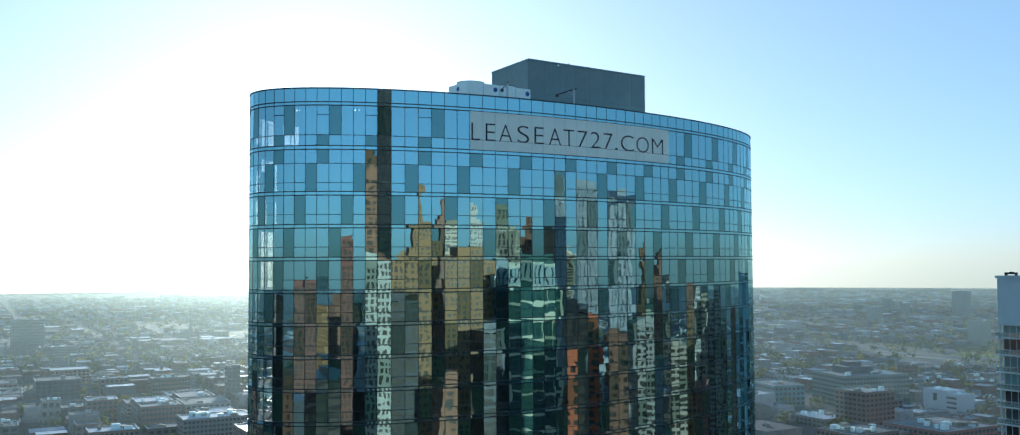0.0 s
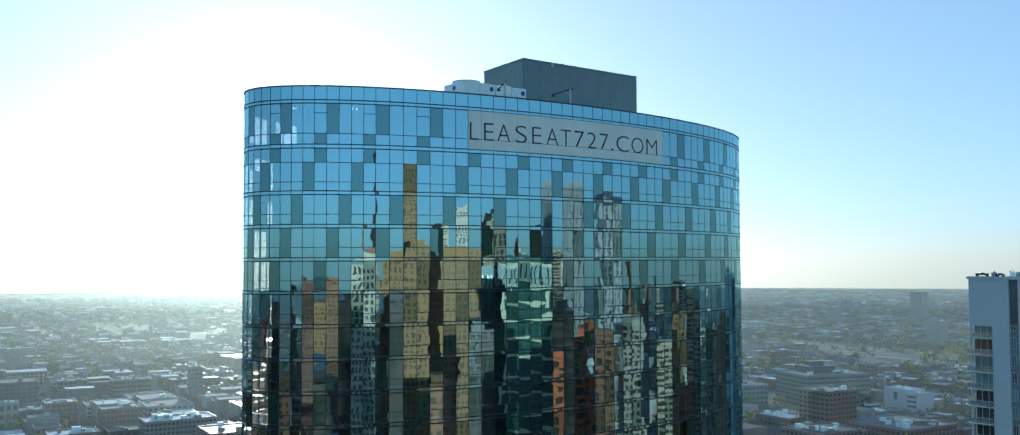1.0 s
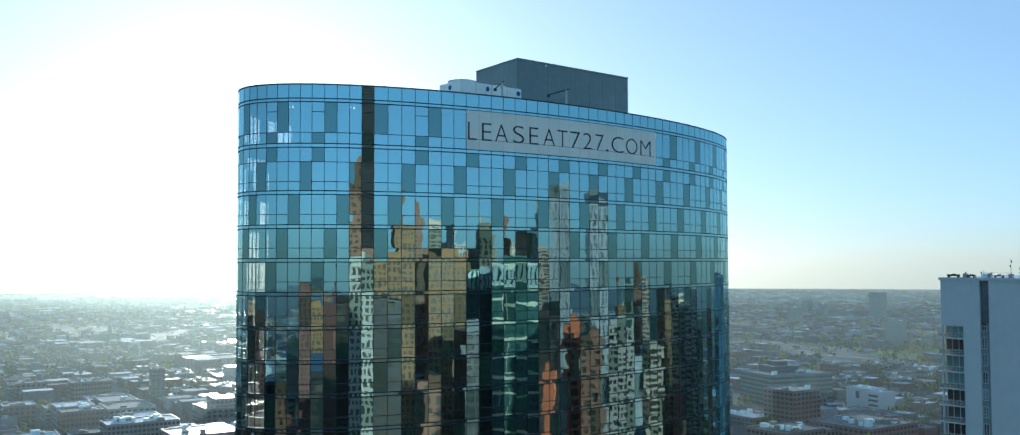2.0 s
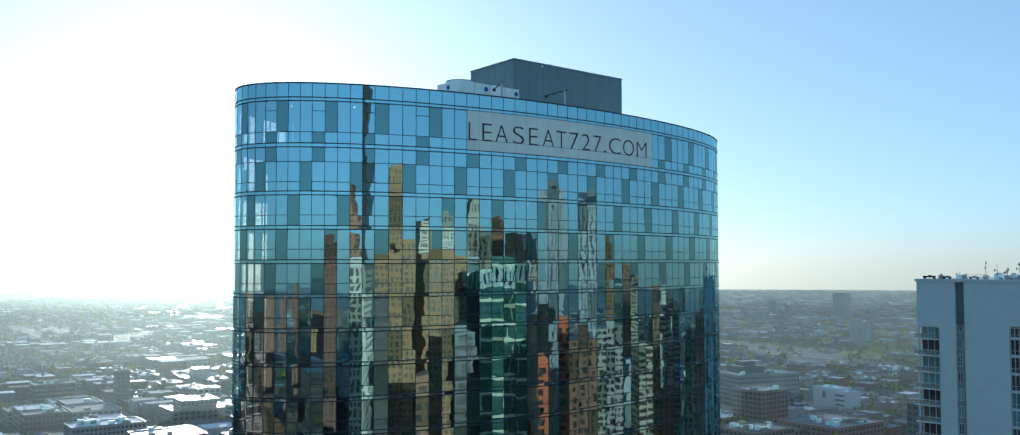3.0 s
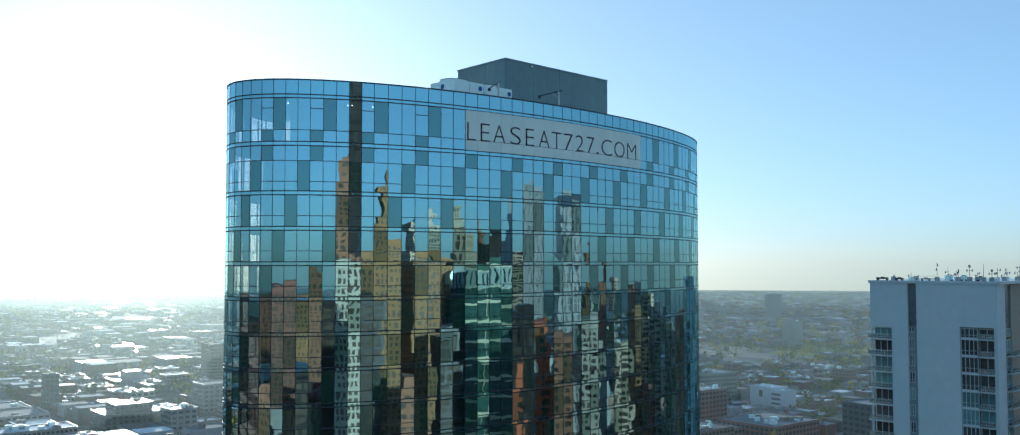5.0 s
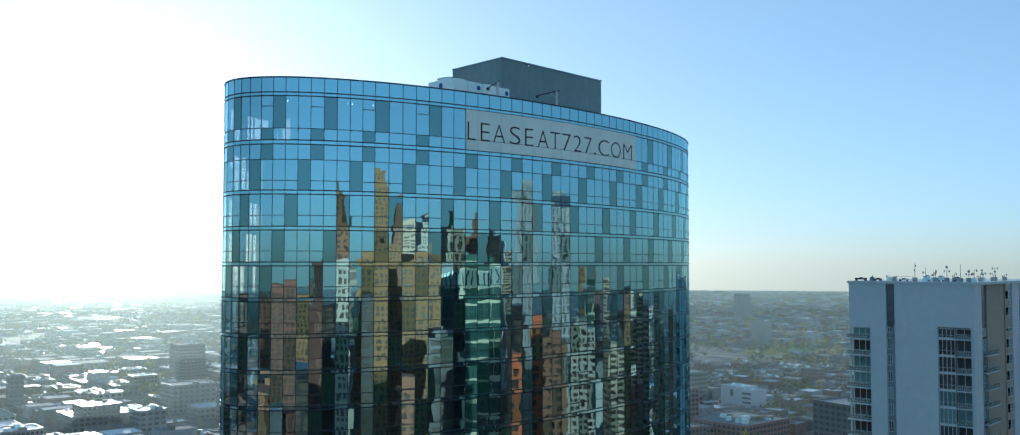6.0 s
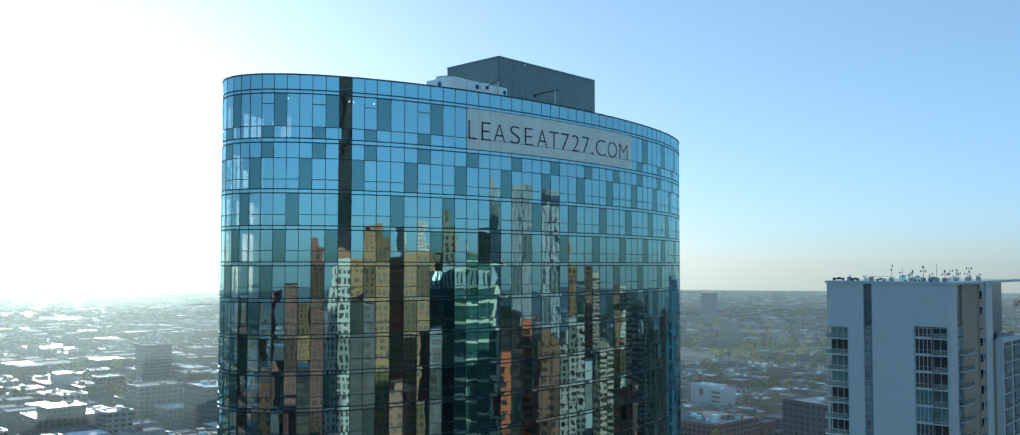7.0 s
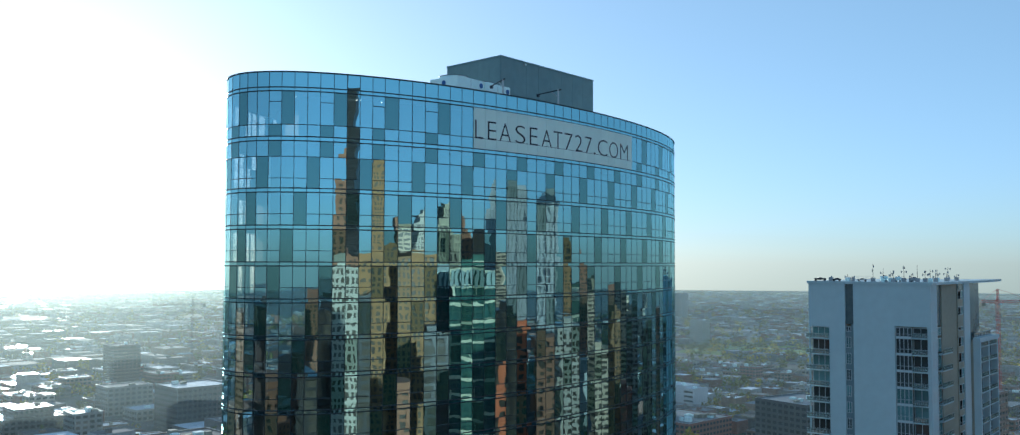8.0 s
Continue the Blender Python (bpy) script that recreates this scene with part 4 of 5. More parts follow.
def skyscraper(style, x, y, w, h, face, setback=0.0, depth_ratio=0.8, name="office_tower"):
    color, rough, label, floor, bay, band, pier = STYLE[style]
    t = thing(name, (x, y, 0), label, "tower", "skyline towers")
    t.rotation_euler = (0, 0, face)
    BASE[t.name] = Vector((0, 0, 0))
    d = w * depth_ratio
    tiers = [(1.0, 0.0, 1.0)] if not setback else [(1.0, 0.0, 1 - setback), (0.62, 1 - setback, 1 - setback * 0.35), (0.34, 1 - setback * 0.35, 1.0)]
    for f, a, b in tiers:
        bm = bmesh.new()
        box(bm, -w * f / 2, w * f / 2, -d * f / 2, d * f / 2, h * a, h * b - 1.0)
        part("glazing", bm, M_GREENWIN if style in ("green", "green_shaded") else M_PALEWIN if style in ("silver", "steel") else M_SKYWIN, t)
        bm = bmesh.new()
        gridded(bm, w * f, d * f, h * a, h * b, floor, bay, 0.35, band, pier)
        corner_posts(bm, w * f, d * f, h * a, h * b, bay * max(pier, 0.08))
        part("cladding", bm, M_BAND if style == "green" else STYLE_MAT[style], t)
        if style == "green":
            bm = bmesh.new()
            for k in range(1, 22):
                c = -w / 2 + w * k / 22
                box(bm, c - 0.35, c + 0.35, -d / 2 - 0.25, d / 2 + 0.25, 0, h - 9)
            for k in range(0, int(h / 4.1)):
                box(bm, -w / 2 - 0.15, w / 2 + 0.15, -d / 2 - 0.15, d / 2 + 0.15, k * 4.1 + 1.2, k * 4.1 + 2.0)
            part("fins", bm, STYLE_MAT["green"], t, "dark green metal fins")
            bm = bmesh.new()
            for k in range(0, 31):
                c = -w / 2 + w * k / 30
                box(bm, c - 0.8, c + 0.8, -d / 2 - 0.6, d / 2 + 0.6, h - 9, h)
            part("crown", bm, M_CROWNFIN, t, "pale finned crown")
        if style == "green_shaded":
            bm = bmesh.new()
            for k in range(0, 19):
                c = -w / 2 + w * k / 18
                box(bm, c - 0.6, c + 0.6, -d / 2 - 0.6, d / 2 + 0.6, h - 9, h)
            part("crown", bm, M_CROWNFIN, t, "pale finned crown")
        bm = bmesh.new()
        box(bm, -w * f * 0.3, w * f * 0.3, -d * f * 0.3, d * f * 0.3, h * b, h * b + 4.0)
        part("plant_room", bm, STYLE_MAT[style], t)
        if style == "steel":
            bm = bmesh.new()
            box(bm, -w / 2 - 0.5, w / 2 + 0.5, -d / 2 - 0.5, d / 2 + 0.5, h - 3, h + 1)
            part("crown", bm, M_DARKTOP, t, "dark glazed crown")
    return t


SKYLINE = (
    ("green", 240, -264, 83, 129, 0.0), ("green_shaded", 197, -324, 51, 127, 0.0), ("black", 423, -540, 46, 155, 0.0), ("white", 238, -697, 59, 176, 0.15),
    ("olive", 276, -519, 57, 172, 0.2), ("tan", 135, -340, 95, 134, 0.0), ("tan", 23, -317, 102, 133, 0.0), ("tan", 62, -438, 59, 143, 0.0),
    ("stripe", -41, -237, 61, 130, 0.0), ("brick", -232, -451, 53, 145, 0.3), ("cream", 151, -611, 44, 163, 0.0), ("brown", 393, -601, 40, 170, 0.3),
    ("tan", 40, -582, 65, 204, 0.22), ("brown", 120, -748, 23, 189, 0.25), ("olive", 220, -329, 32, 147, 0.0), ("cream", 450, -690, 34, 150, 0.25),
    ("silver", 389, -425, 25, 189, 0.22), ("cream", 560, -640, 40, 140, 0.0), ("silver", 377, -308, 49, 176, 0.0), ("grey", 419, -338, 19, 174, 0.0),
    ("steel", 367, -200, 42, 165, 0.0), ("tan", 498, -252, 22, 145, 0.3), ("green", 437, -181, 19, 118, 0.0), ("brown", 667, -314, 26, 138, 0.2),
    ("cream", 727, -311, 22, 117, 0.0), ("brown", 785, -247, 35, 108, 0.0), ("white", 708, -186, 24, 112, 0.0), ("brown", -315, -508, 78, 117, 0.2),
    ("brown", -86, -493, 49, 136, 0.0), ("brown", -588, -86, 84, 105, 0.0), ("brick", -495, -229, 82, 112, 0.0), ("brick", -404, -316, 98, 116, 0.0),
    ("tan", -298, -355, 61, 104, 0.0), ("black", -151, -361, 36, 106, 0.0), ("orange", 283, -173, 20, 103, 0.0), ("black", 235, -156, 30, 111, 0.0),
    ("brown", 287, -136, 34, 99, 0.0), ("white", 357, -143, 43, 101, 0.0), ("cream", 444, -121, 41, 85, 0.0), ("tan", 536, -125, 28, 101, 0.0),
    ("cream", 596, -109, 31, 109, 0.0), ("grey", 615, -79, 37, 102, 0.0), ("white", 669, -52, 23, 109, 0.0), ("orange", 207, -123, 12, 95, 0.0),
    # first block added for the dark, shaded foot of the tan tower behind it
    ("black", 12, -268, 50, 114, 0.0), ("black", 150, -234, 36, 101, 0.0), ("brown", 81, -177, 28, 87, 0.0),
    ("black", -141, -155, 62, 88, 0.0), ("brown", -285, -32, 56, 79, 0.0), ("brown", -347, 367, 60, 104, 0.0),
    ("brown", -401, 276, 90, 112, 0.0), ("brick", -430, 130, 78, 102, 0.0), ("black", -473, 33, 57, 108, 0.0), ("olive", 558, -2, 46, 92, 0.0),
    ("brown", 642, 48, 46, 96, 0.0), ("brown", -85, -352, 32, 189, 0.2),
)
HERO = []
for style, x, y, w, h, sb in SKYLINE:
    face = math.atan2(y - 80, x - 50) + math.pi / 2
    face = round(face / (math.pi / 4)) * (math.pi / 4) + GRID if style != "green" else face
    skyscraper(style, x, y, w * 0.86, h, face, sb)
    HERO.append((x, y, w * 0.75))


def stepped_tower(x, y):
    """The black tower of bundled square shafts, the tallest of the skyline."""
    t = thing("office_tower", (x, y, 0), "very tall black tower of bundled shafts with two masts", "tower", "skyline towers")
    BASE[t.name] = Vector((0, 0, 0))
    for i, j, h in ((-1, -1, 205), (0, -1, 360), (1, -1, 270), (-1, 0, 440), (0, 0, 440), (1, 0, 360), (-1, 1, 270), (0, 1, 360), (1, 1, 205)):
        bm = bmesh.new()
        box(bm, i * 22 - 10.8, i * 22 + 10.8, j * 22 - 10.8, j * 22 + 10.8, 0, h)
        s = part("shaft", bm, M_BLACKWIN, t)
        bm = bmesh.new()
        for z in range(4, int(h), 4):
            box(bm, i * 22 - 10.9, i * 22 + 10.9, j * 22 - 10.9, j * 22 + 10.9, z, z + 1.6)
        part("floor_bands", bm, STYLE_MAT["black"], s)
    for sx in (-8, 8):
        bm = bmesh.new()
        tube(bm, (sx - 12, 0, 440), (sx - 12, 0, 520), 2.0, 0.6, 8)
        part("mast", bm, STYLE_MAT["white"], t, "white antenna mast")


stepped_tower(-195, -1050)
HERO += [(-195, -1050, 50), (TX, TY, 48), (232, 98, 46), (0, 0, 40)]

# ---------------------------------------------------------------- buildings in the city beyond
M_STONE = surface("grey_stone", (0.27, 0.265, 0.24), 0.8, 0, 0.15, 0.3, per_object=0.1, sheen=0.1)
M_BRICK = surface("red_brick", (0.23, 0.115, 0.085), 0.85, 0, 0.2, 0.6, per_object=0.15, sheen=0.1)
M_BRICK2 = surface("brown_brick", (0.24, 0.17, 0.125), 0.85, 0, 0.2, 0.6, per_object=0.2, sheen=0.1)
M_WHITE = surface("white_panels", (0.55, 0.57, 0.58), 0.6, 0, 0.08, 0.4, sheen=0.1)
M_DARKB = surface("dark_brick", (0.10, 0.105, 0.10), 0.8, 0, 0.2, 0.5, sheen=0.1)
M_OFFICE = surface("green_grey_glazing", (0.17, 0.21, 0.17), 0.5, 0, 0.2, 0.4, spec=0.3, sheen=0.1)
M_BEIGE = surface("beige_render", (0.34, 0.33, 0.29), 0.8, 0, 0.15, 0.4, per_object=0.2, sheen=0.1)
M_PALEROOF = surface("pale_roof_membrane", (0.50, 0.55, 0.60), 0.8, 0, 0.2, 0.3, spec=0.2)
M_FLAT = surface("flat_roofing", (0.14, 0.15, 0.155), 0.9, 0, 0.4, 0.3, spec=0.1, per_object=0.5, sheen=0.1)
M_COPING = surface("metal_coping", (0.42, 0.44, 0.45), 0.35, 0.6, 0.15, 0.5, per_object=0.3)
M_MIRROR = surface("bright_metal_roofing", (0.55, 0.50, 0.40), 0.22, 0.9, 0.15, 0.3, bump=0.05)
M_SHINY = surface("pale_wet_roofing", (0.40, 0.41, 0.42), 0.25, 0, 0.2, 0.3, per_object=0.2)


# paler glass for far windows: haze is put into the colour
M_WIN_FAR = surface("hazed_window_glass", (0.20, 0.21, 0.17), 0.4, 0, 0.3, 0.4, spec=0.4)


def city_building(name, x, y, w, d, h, face, wall_mat, label, floors=0, bays=0, roof_mat=None, units=2, seed=0, window=None):
    """A block with parapet, roof, rooftop plant and real window openings on its floors."""
    rnd = random.Random(seed * 7 + int(x * 13 + y))
    t = thing(name, (x, y, 0), label, "building", "city buildings")
    t.rotation_euler = (0, 0, face)
    BASE[t.name] = Vector((0, 0, 0))
    bm = bmesh.new()
    box(bm, -w / 2, w / 2, -d / 2, d / 2, 0, h - 0.9)
    part("wall", bm, wall_mat, t)
    bm = bmesh.new()
    for a, b, c, e in ((-w / 2, w / 2, -d / 2, -d / 2 + 0.4), (-w / 2, w / 2, d / 2 - 0.4, d / 2), (-w / 2, -w / 2 + 0.4, -d / 2 + 0.4, d / 2 - 0.4), (w / 2 - 0.4, w / 2, -d / 2 + 0.4, d / 2 - 0.4)):
        box(bm, a, b, c, e, h - 0.9, h)
    part("parapet", bm, wall_mat, t)
    bm = bmesh.new()
    for a, b, c, e in ((-w / 2 - 0.06, w / 2 + 0.06, -d / 2 - 0.06, -d / 2 + 0.46), (-w / 2 - 0.06, w / 2 + 0.06, d / 2 - 0.46, d / 2 + 0.06), (-w / 2 - 0.06, -w / 2 + 0.46, -d / 2 + 0.46, d / 2 - 0.46), (w / 2 - 0.46, w / 2 + 0.06, -d / 2 + 0.46, d / 2 - 0.46)):
        box(bm, a, b, c, e, h, h + 0.08)
    part("coping", bm, M_COPING, t, "pale metal coping")
    bm = bmesh.new()
    box(bm, -w / 2 + 0.4, w / 2 - 0.4, -d / 2 + 0.4, d / 2 - 0.4, h - 0.895, h - 0.6)
    part("roof", bm, roof_mat or M_FLAT, t)
    for k in range(units):
        ux, uy = rnd.uniform(-0.35, 0.35) * w, rnd.uniform(-0.35, 0.35) * d
        uw, ud, uh = rnd.uniform(1.5, min(6, w * 0.2 + 1)), rnd.uniform(1.5, min(5, d * 0.2 + 1)), rnd.uniform(1.0, 3.2)
        bm = bmesh.new()
        box(bm, ux - uw / 2, ux + uw / 2, uy - ud / 2, uy + ud / 2, h - 0.6, h - 0.6 + uh)
        box(bm, ux - uw / 2 - 0.1, ux + uw / 2 + 0.1, uy - ud / 2 - 0.1, uy + ud / 2 + 0.1, h - 0.6 + uh, h - 0.5 + uh)
        part("rooftop_unit", bm, M_UNIT if rnd.random() < 0.4 else M_CONC_DARK, t)
    if floors:
        fh = (h - 1.2) / floors
        bm = bmesh.new()
        for f in range(floors):
            for side in ("x", "y"):
                span = d if side == "x" else w
                n = bays if side == "x" else max(2, int(bays * w / d))
                for k in range(n):
                    c = -span / 2 + span * (k + 0.5) / n
                    hw = span / n * 0.32
                    z0, z1 = fh * f + fh * 0.3, fh * f + fh * 0.82
                    if side == "x":
                        box(bm, -w / 2 - 0.06, -w / 2 + 0.2, c - hw, c + hw, z0, z1)
                    else:
                        box(bm, c - hw, c + hw, -d / 2 - 0.06, -d / 2 + 0.2, z0, z1)
        part("window_grid", bm, window or M_WIN, t, "windows in rows", "stuff")
    HERO.append((x, y, math.hypot(w, d) / 2 + 4))
    return t


F = GRID
office = city_building("office_block", 770, 540, 66, 50, 29, F - 0.25, M_OFFICE, "long grey-green glazed office block with many bays", 7, 16, M_FLAT, 10, seed=1)
bm = bmesh.new()
box(bm, -18, 10, -6, 16, 28.4, 34.5)
box(bm, -12, 2, 0, 12, 34.5, 38.5)
part("plant_room", bm, M_DARKB, office, "dark stepped plant room")
city_building("office_wing", 715, 590, 30, 46, 19, F - 0.25, M_WIN_GREEN, "low green glazed wing beside the office block", 4, 12, M_FLAT, 2, seed=2)


def white_building(x, y, face):
    """A plain white hall with a wing of banded windows at its end."""
    t = thing("white_building", (x, y, 0), "white panelled hall with a wing of dark window bands", "building", "city buildings")
    t.rotation_euler = (0, 0, face)
    BASE[t.name] = Vector((0, 0, 0))
    for nm, x0, x1, y0, y1, h in (("hall", -9, 11, -3, 23, 21.5), ("wing", -12, 8, -15, -3, 20.0)):
        bm = bmesh.new()
        box(bm, x0, x1, y0, y1, 0, h - 0.8)
        for a, b, c, e in ((x0, x1, y0, y0 + 0.5), (x0, x1, y1 - 0.5, y1), (x0, x0 + 0.5, y0 + 0.5, y1 - 0.5), (x1 - 0.5, x1, y0 + 0.5, y1 - 0.5)):
            box(bm, a, b, c, e, h - 0.8, h)
        body = part(nm, bm, M_WHITE, t)
        bm = bmesh.new()
        box(bm, x0 + 0.5, x1 - 0.5, y0 + 0.5, y1 - 0.5, h - 0.79, h - 0.5)
        part("roof", bm, M_PALEROOF, body, "pale blue-grey flat roof")
    for z in (4.0, 8.0, 12.0, 16.0):
        bm = bmesh.new()
        box(bm, -12.08, -11.7, -14.2, -4.2, z, z + 1.7)
        part("window", bm, M_WIN, t, "dark band of windows")
    bm = bmesh.new()
    box(bm, -9.08, -8.7, 8.5, 12.5, 12.5, 18.5)
    part("window", bm, M_WIN, t, "tall dark window")
    for k, (ux, uy) in enumerate(((-4, 2), (3, 9), (-2, 15), (4, 19), (-3, -9))):
        bm = bmesh.new()
        z = 21.0 if uy > -3 else 19.5
        box(bm, ux - 1.6, ux + 1.6, uy - 1.2, uy + 1.2, z, z + 1.3 + 0.3 * (k % 3))
        part("rooftop_unit", bm, M_UNIT, t)
    HERO.append((x, y, 20))


white_building(772, 452, F - 0.1)
city_building("dark_building", 622, 283, 46, 44, 40, F - 0.2, M_DARKB, "dark brick mid-rise building with plant rooms", 10, 9, M_FLAT, 9, seed=4)
city_building("brick_building", 640, 385, 56, 50, 16, F, M_BRICK, "long red brick warehouse", 4, 12, M_FLAT, 14, seed=5)
city_building("brick_building", 560, 395, 40, 34, 19, F, M_BRICK2, "brown brick loft building", 5, 9, M_FLAT, 12, seed=6)
# far slabs: lighter walls and windows carry haze in their colour
city_building("slab_tower", 1378, 764, 21, 23, 42, F, M_BEIGE, "grey housing slab standing among trees", 14, 8, M_FLAT, 1, seed=7, window=M_WIN_FAR)
city_building("slab_tower", 2075, 1190, 26, 29, 60, F, M_BEIGE, "tall pale housing slab far off", 22, 8, M_FLAT, 1, seed=8, window=M_WIN_FAR)
city_building("slab_tower", 1738, 1182, 22, 22, 37, F, M_BEIGE, "pale brown tower far off", 14, 6, M_FLAT, 1, seed=9, window=M_WIN_FAR)
city_building("slab_tower", 2137, 1418, 18, 18, 36, F, M_STONE, "grey stone tower far off", 17, 6, M_FLAT, 1, seed=10, window=M_WIN_FAR)
city_building("slab_tower", 2045, 1312, 15, 14, 31, F, M_BEIGE, "pale tower far off", 12, 8, M_FLAT, 1, seed=11, window=M_WIN_FAR)
city_building("slab_tower", 232, 1521, 42, 26, 53, F, M_DARKB, "dark grey slab block far off in the haze", 12, 8, M_FLAT, 1, seed=12, window=M_WIN_FAR)
city_building("mid_rise", 258, 1482, 64, 24, 16, F, M_DARKB, "long low dark block in the haze", 4, 8, M_FLAT, 4, seed=31, window=M_WIN_FAR)
city_building("brick_building", 222, 1172, 40, 34, 15, F, M_BRICK2, "brown brick building with a pale flat roof", 4, 8, M_PALEROOF, 0, seed=32)
city_building("brick_building", 188, 862, 24, 26, 19, F, M_BRICK, "red brick building with a pale roof", 5, 7, M_PALEROOF, 5, seed=33)
city_building("mid_rise", 149, 858, 14, 14, 22, F, M_BEIGE, "narrow cream building with tall windows", 3, 3, M_FLAT, 2, seed=34)
city_building("brick_building", 163, 712, 32, 24, 17, F, M_BRICK2, "brown brick building with a pale roof and plant", 4, 8, M_PALEROOF, 8, seed=35)
city_building("mid_rise", 321, 922, 12, 12, 33, F, M_DARKB, "slim dark block above the lower roofs", 8, 3, M_FLAT, 1, seed=36)
city_building("brick_building", 282, 996, 36, 24, 18, F, M_BRICK2, "brown brick block with a row of roof vents", 4, 9, M_FLAT, 9, seed=37)
city_building("brick_building", 222, 812, 30, 22, 17, F, M_BRICK, "red brick block with roof plant", 4, 8, M_FLAT, 8, seed=38)
city_building("mid_rise", 238, 722, 50, 26, 18, F, M_STONE, "grey block with many white roof units", 5, 9, M_PALEROOF, 14, seed=39)
city_building("mid_rise", 545, 1030, 30, 28, 41, F, M_DARKB, "dark mid-rise block in the haze", 11, 7, M_FLAT, 1, seed=13)
city_building("mid_rise", 430, 712, 46, 40, 34, F, M_DARKB, "dark mid-rise block with a stepped shiny roof", 8, 10, M_SHINY, 3, seed=14)
city_building("mid_rise", 470, 640, 44, 40, 28, F, M_STONE, "mid-rise block with a white frame and roof plant", 7, 9, M_FLAT, 11, seed=15)
city_building("mid_rise", 545, 600, 60, 44, 22, F, M_BEIGE, "long pale mid-rise block with a flat roof", 5, 10, M_FLAT, 11, seed=16)
city_building("brick_building", 250, 640, 42, 36, 20, F, M_BRICK, "red brick building with a bright metal roof", 5, 9, M_SHINY, 3, seed=17)
city_building("mid_rise", 316, 750, 44, 38, 19, F, M_DARKB, "dark mid-rise block under a stepped bright metal roof", 5, 9, M_MIRROR, 0, seed=21)
HERO.pop()
city_building("mid_rise", 318, 752, 28, 24, 25, F, M_DARKB, "raised middle of a block with a bright metal roof", 6, 7, M_MIRROR, 2, seed=22)
city_building("brick_building", 330, 560, 40, 36, 24, F, M_BRICK2, "brown brick loft building", 6, 9, M_FLAT, 6, seed=18)
city_building("brick_building", 700, 210, 60, 56, 44, F, M_BRICK2, "brown brick block behind a tower crane", 11, 10, M_FLAT, 3, seed=19)


def tower_crane(x, y, h, jib, face, mat, label):
    t = thing("tower_crane", (x, y, 0), label, "crane")
    t.rotation_euler = (0, 0, face)
    BASE[t.name] = Vector((0, 0, 0))
    r = 0.9

    def lattice(a, b, name, half, step):
        bm = bmesh.new()
        a, b = Vector(a), Vector(b)
        ax = (b - a).normalized()
        side = Vector((0, 0, 1)).cross(ax)
        if side.length < 0.1:
            side = Vector((1, 0, 0))
        side.normalize()
        up = ax.cross(side)
        n = int((b - a).length / step)
        corners = [side * half + up * half, side * -half + up * half, side * -half - up * half, side * half - up * half]
        for c in corners:
            tube(bm, a + c, b + c, 0.18, 0.18, 4)
        for k in range(n):
            p, q = a + (b - a) * (k / n), a + (b - a) * ((k + 1) / n)
            for i in range(4):
                tube(bm, p + corners[i], q + corners[(i + 1) % 4], 0.09, 0.09, 4)
        part(name, bm, mat, t)

    lattice((0, 0, 0), (0, 0, h), "mast", r, 3.0)
    lattice((0, 0, h), (jib, 0, h), "jib", 0.7, 3.0)
    lattice((0, 0, h), (-jib * 0.35, 0, h), "counter_jib", 0.7, 3.0)
    lattice((0, 0, h), (0, 0, h + 9), "apex", 0.5, 2.0)
    bm = bmesh.new()
    tube(bm, (0, 0, h + 9), (jib * 0.7, 0, h + 0.7), 0.12, 0.12, 4)
    tube(bm, (0, 0, h + 9), (-jib * 0.32, 0, h + 0.7), 0.12, 0.12, 4)
    part("tie_bar", bm, mat, t)
    bm = bmesh.new()
    box(bm, -jib * 0.35, -jib * 0.35 + 4, -1.2, 1.2, h - 3, h - 0.7)
    part("counterweight", bm, M_CONC_DARK, t)
    bm = bmesh.new()
    box(bm, 1.0, 3.0, -1.0, 1.0, h - 2.6, h - 0.8)
    part("cab", bm, M_UNIT, t)


tower_crane(735.5, 186, 105, 46, radians(-30), M_RED, "red lattice tower crane over a building site")
tower_crane(690, 1120, 78, 45, radians(150), M_DARKSTEEL, "dark tower crane far off in the haze")


def church(x, y):
    t = thing("church", (x, y, 0), "dark stone church with a tall pointed spire", "church")
    BASE[t.name] = Vector((0, 0, 0))
    bm = bmesh.new()
    box(bm, -7, 7, -6, 24, 0, 10)
    part("nave", bm, M_DARKB, t)
    bm = bmesh.new()
    v = [bm.verts.new(p) for p in ((-7.4, -6.5, 10), (7.4, -6.5, 10), (7.4, 24.5, 10), (-7.4, 24.5, 10), (0, -6.5, 16), (0, 24.5, 16))]
    for f in ((0, 1, 4), (2, 3, 5), (1, 2, 5, 4), (3, 0, 4, 5)):
        bm.faces.new([v[i] for i in f])
    part("roof", bm, M_FLAT, t)
    bm = bmesh.new()
    box(bm, -3, 3, -12, -6, 0, 22)
    part("bell_tower", bm, M_DARKB, t)
    bm = bmesh.new()
    tube(bm, (0, -9, 22), (0, -9, 48), 3.3, 0.15, 8)
    part("spire", bm, M_DARKB, t)


church(520, 1720)
HERO.append((520, 1725, 40))


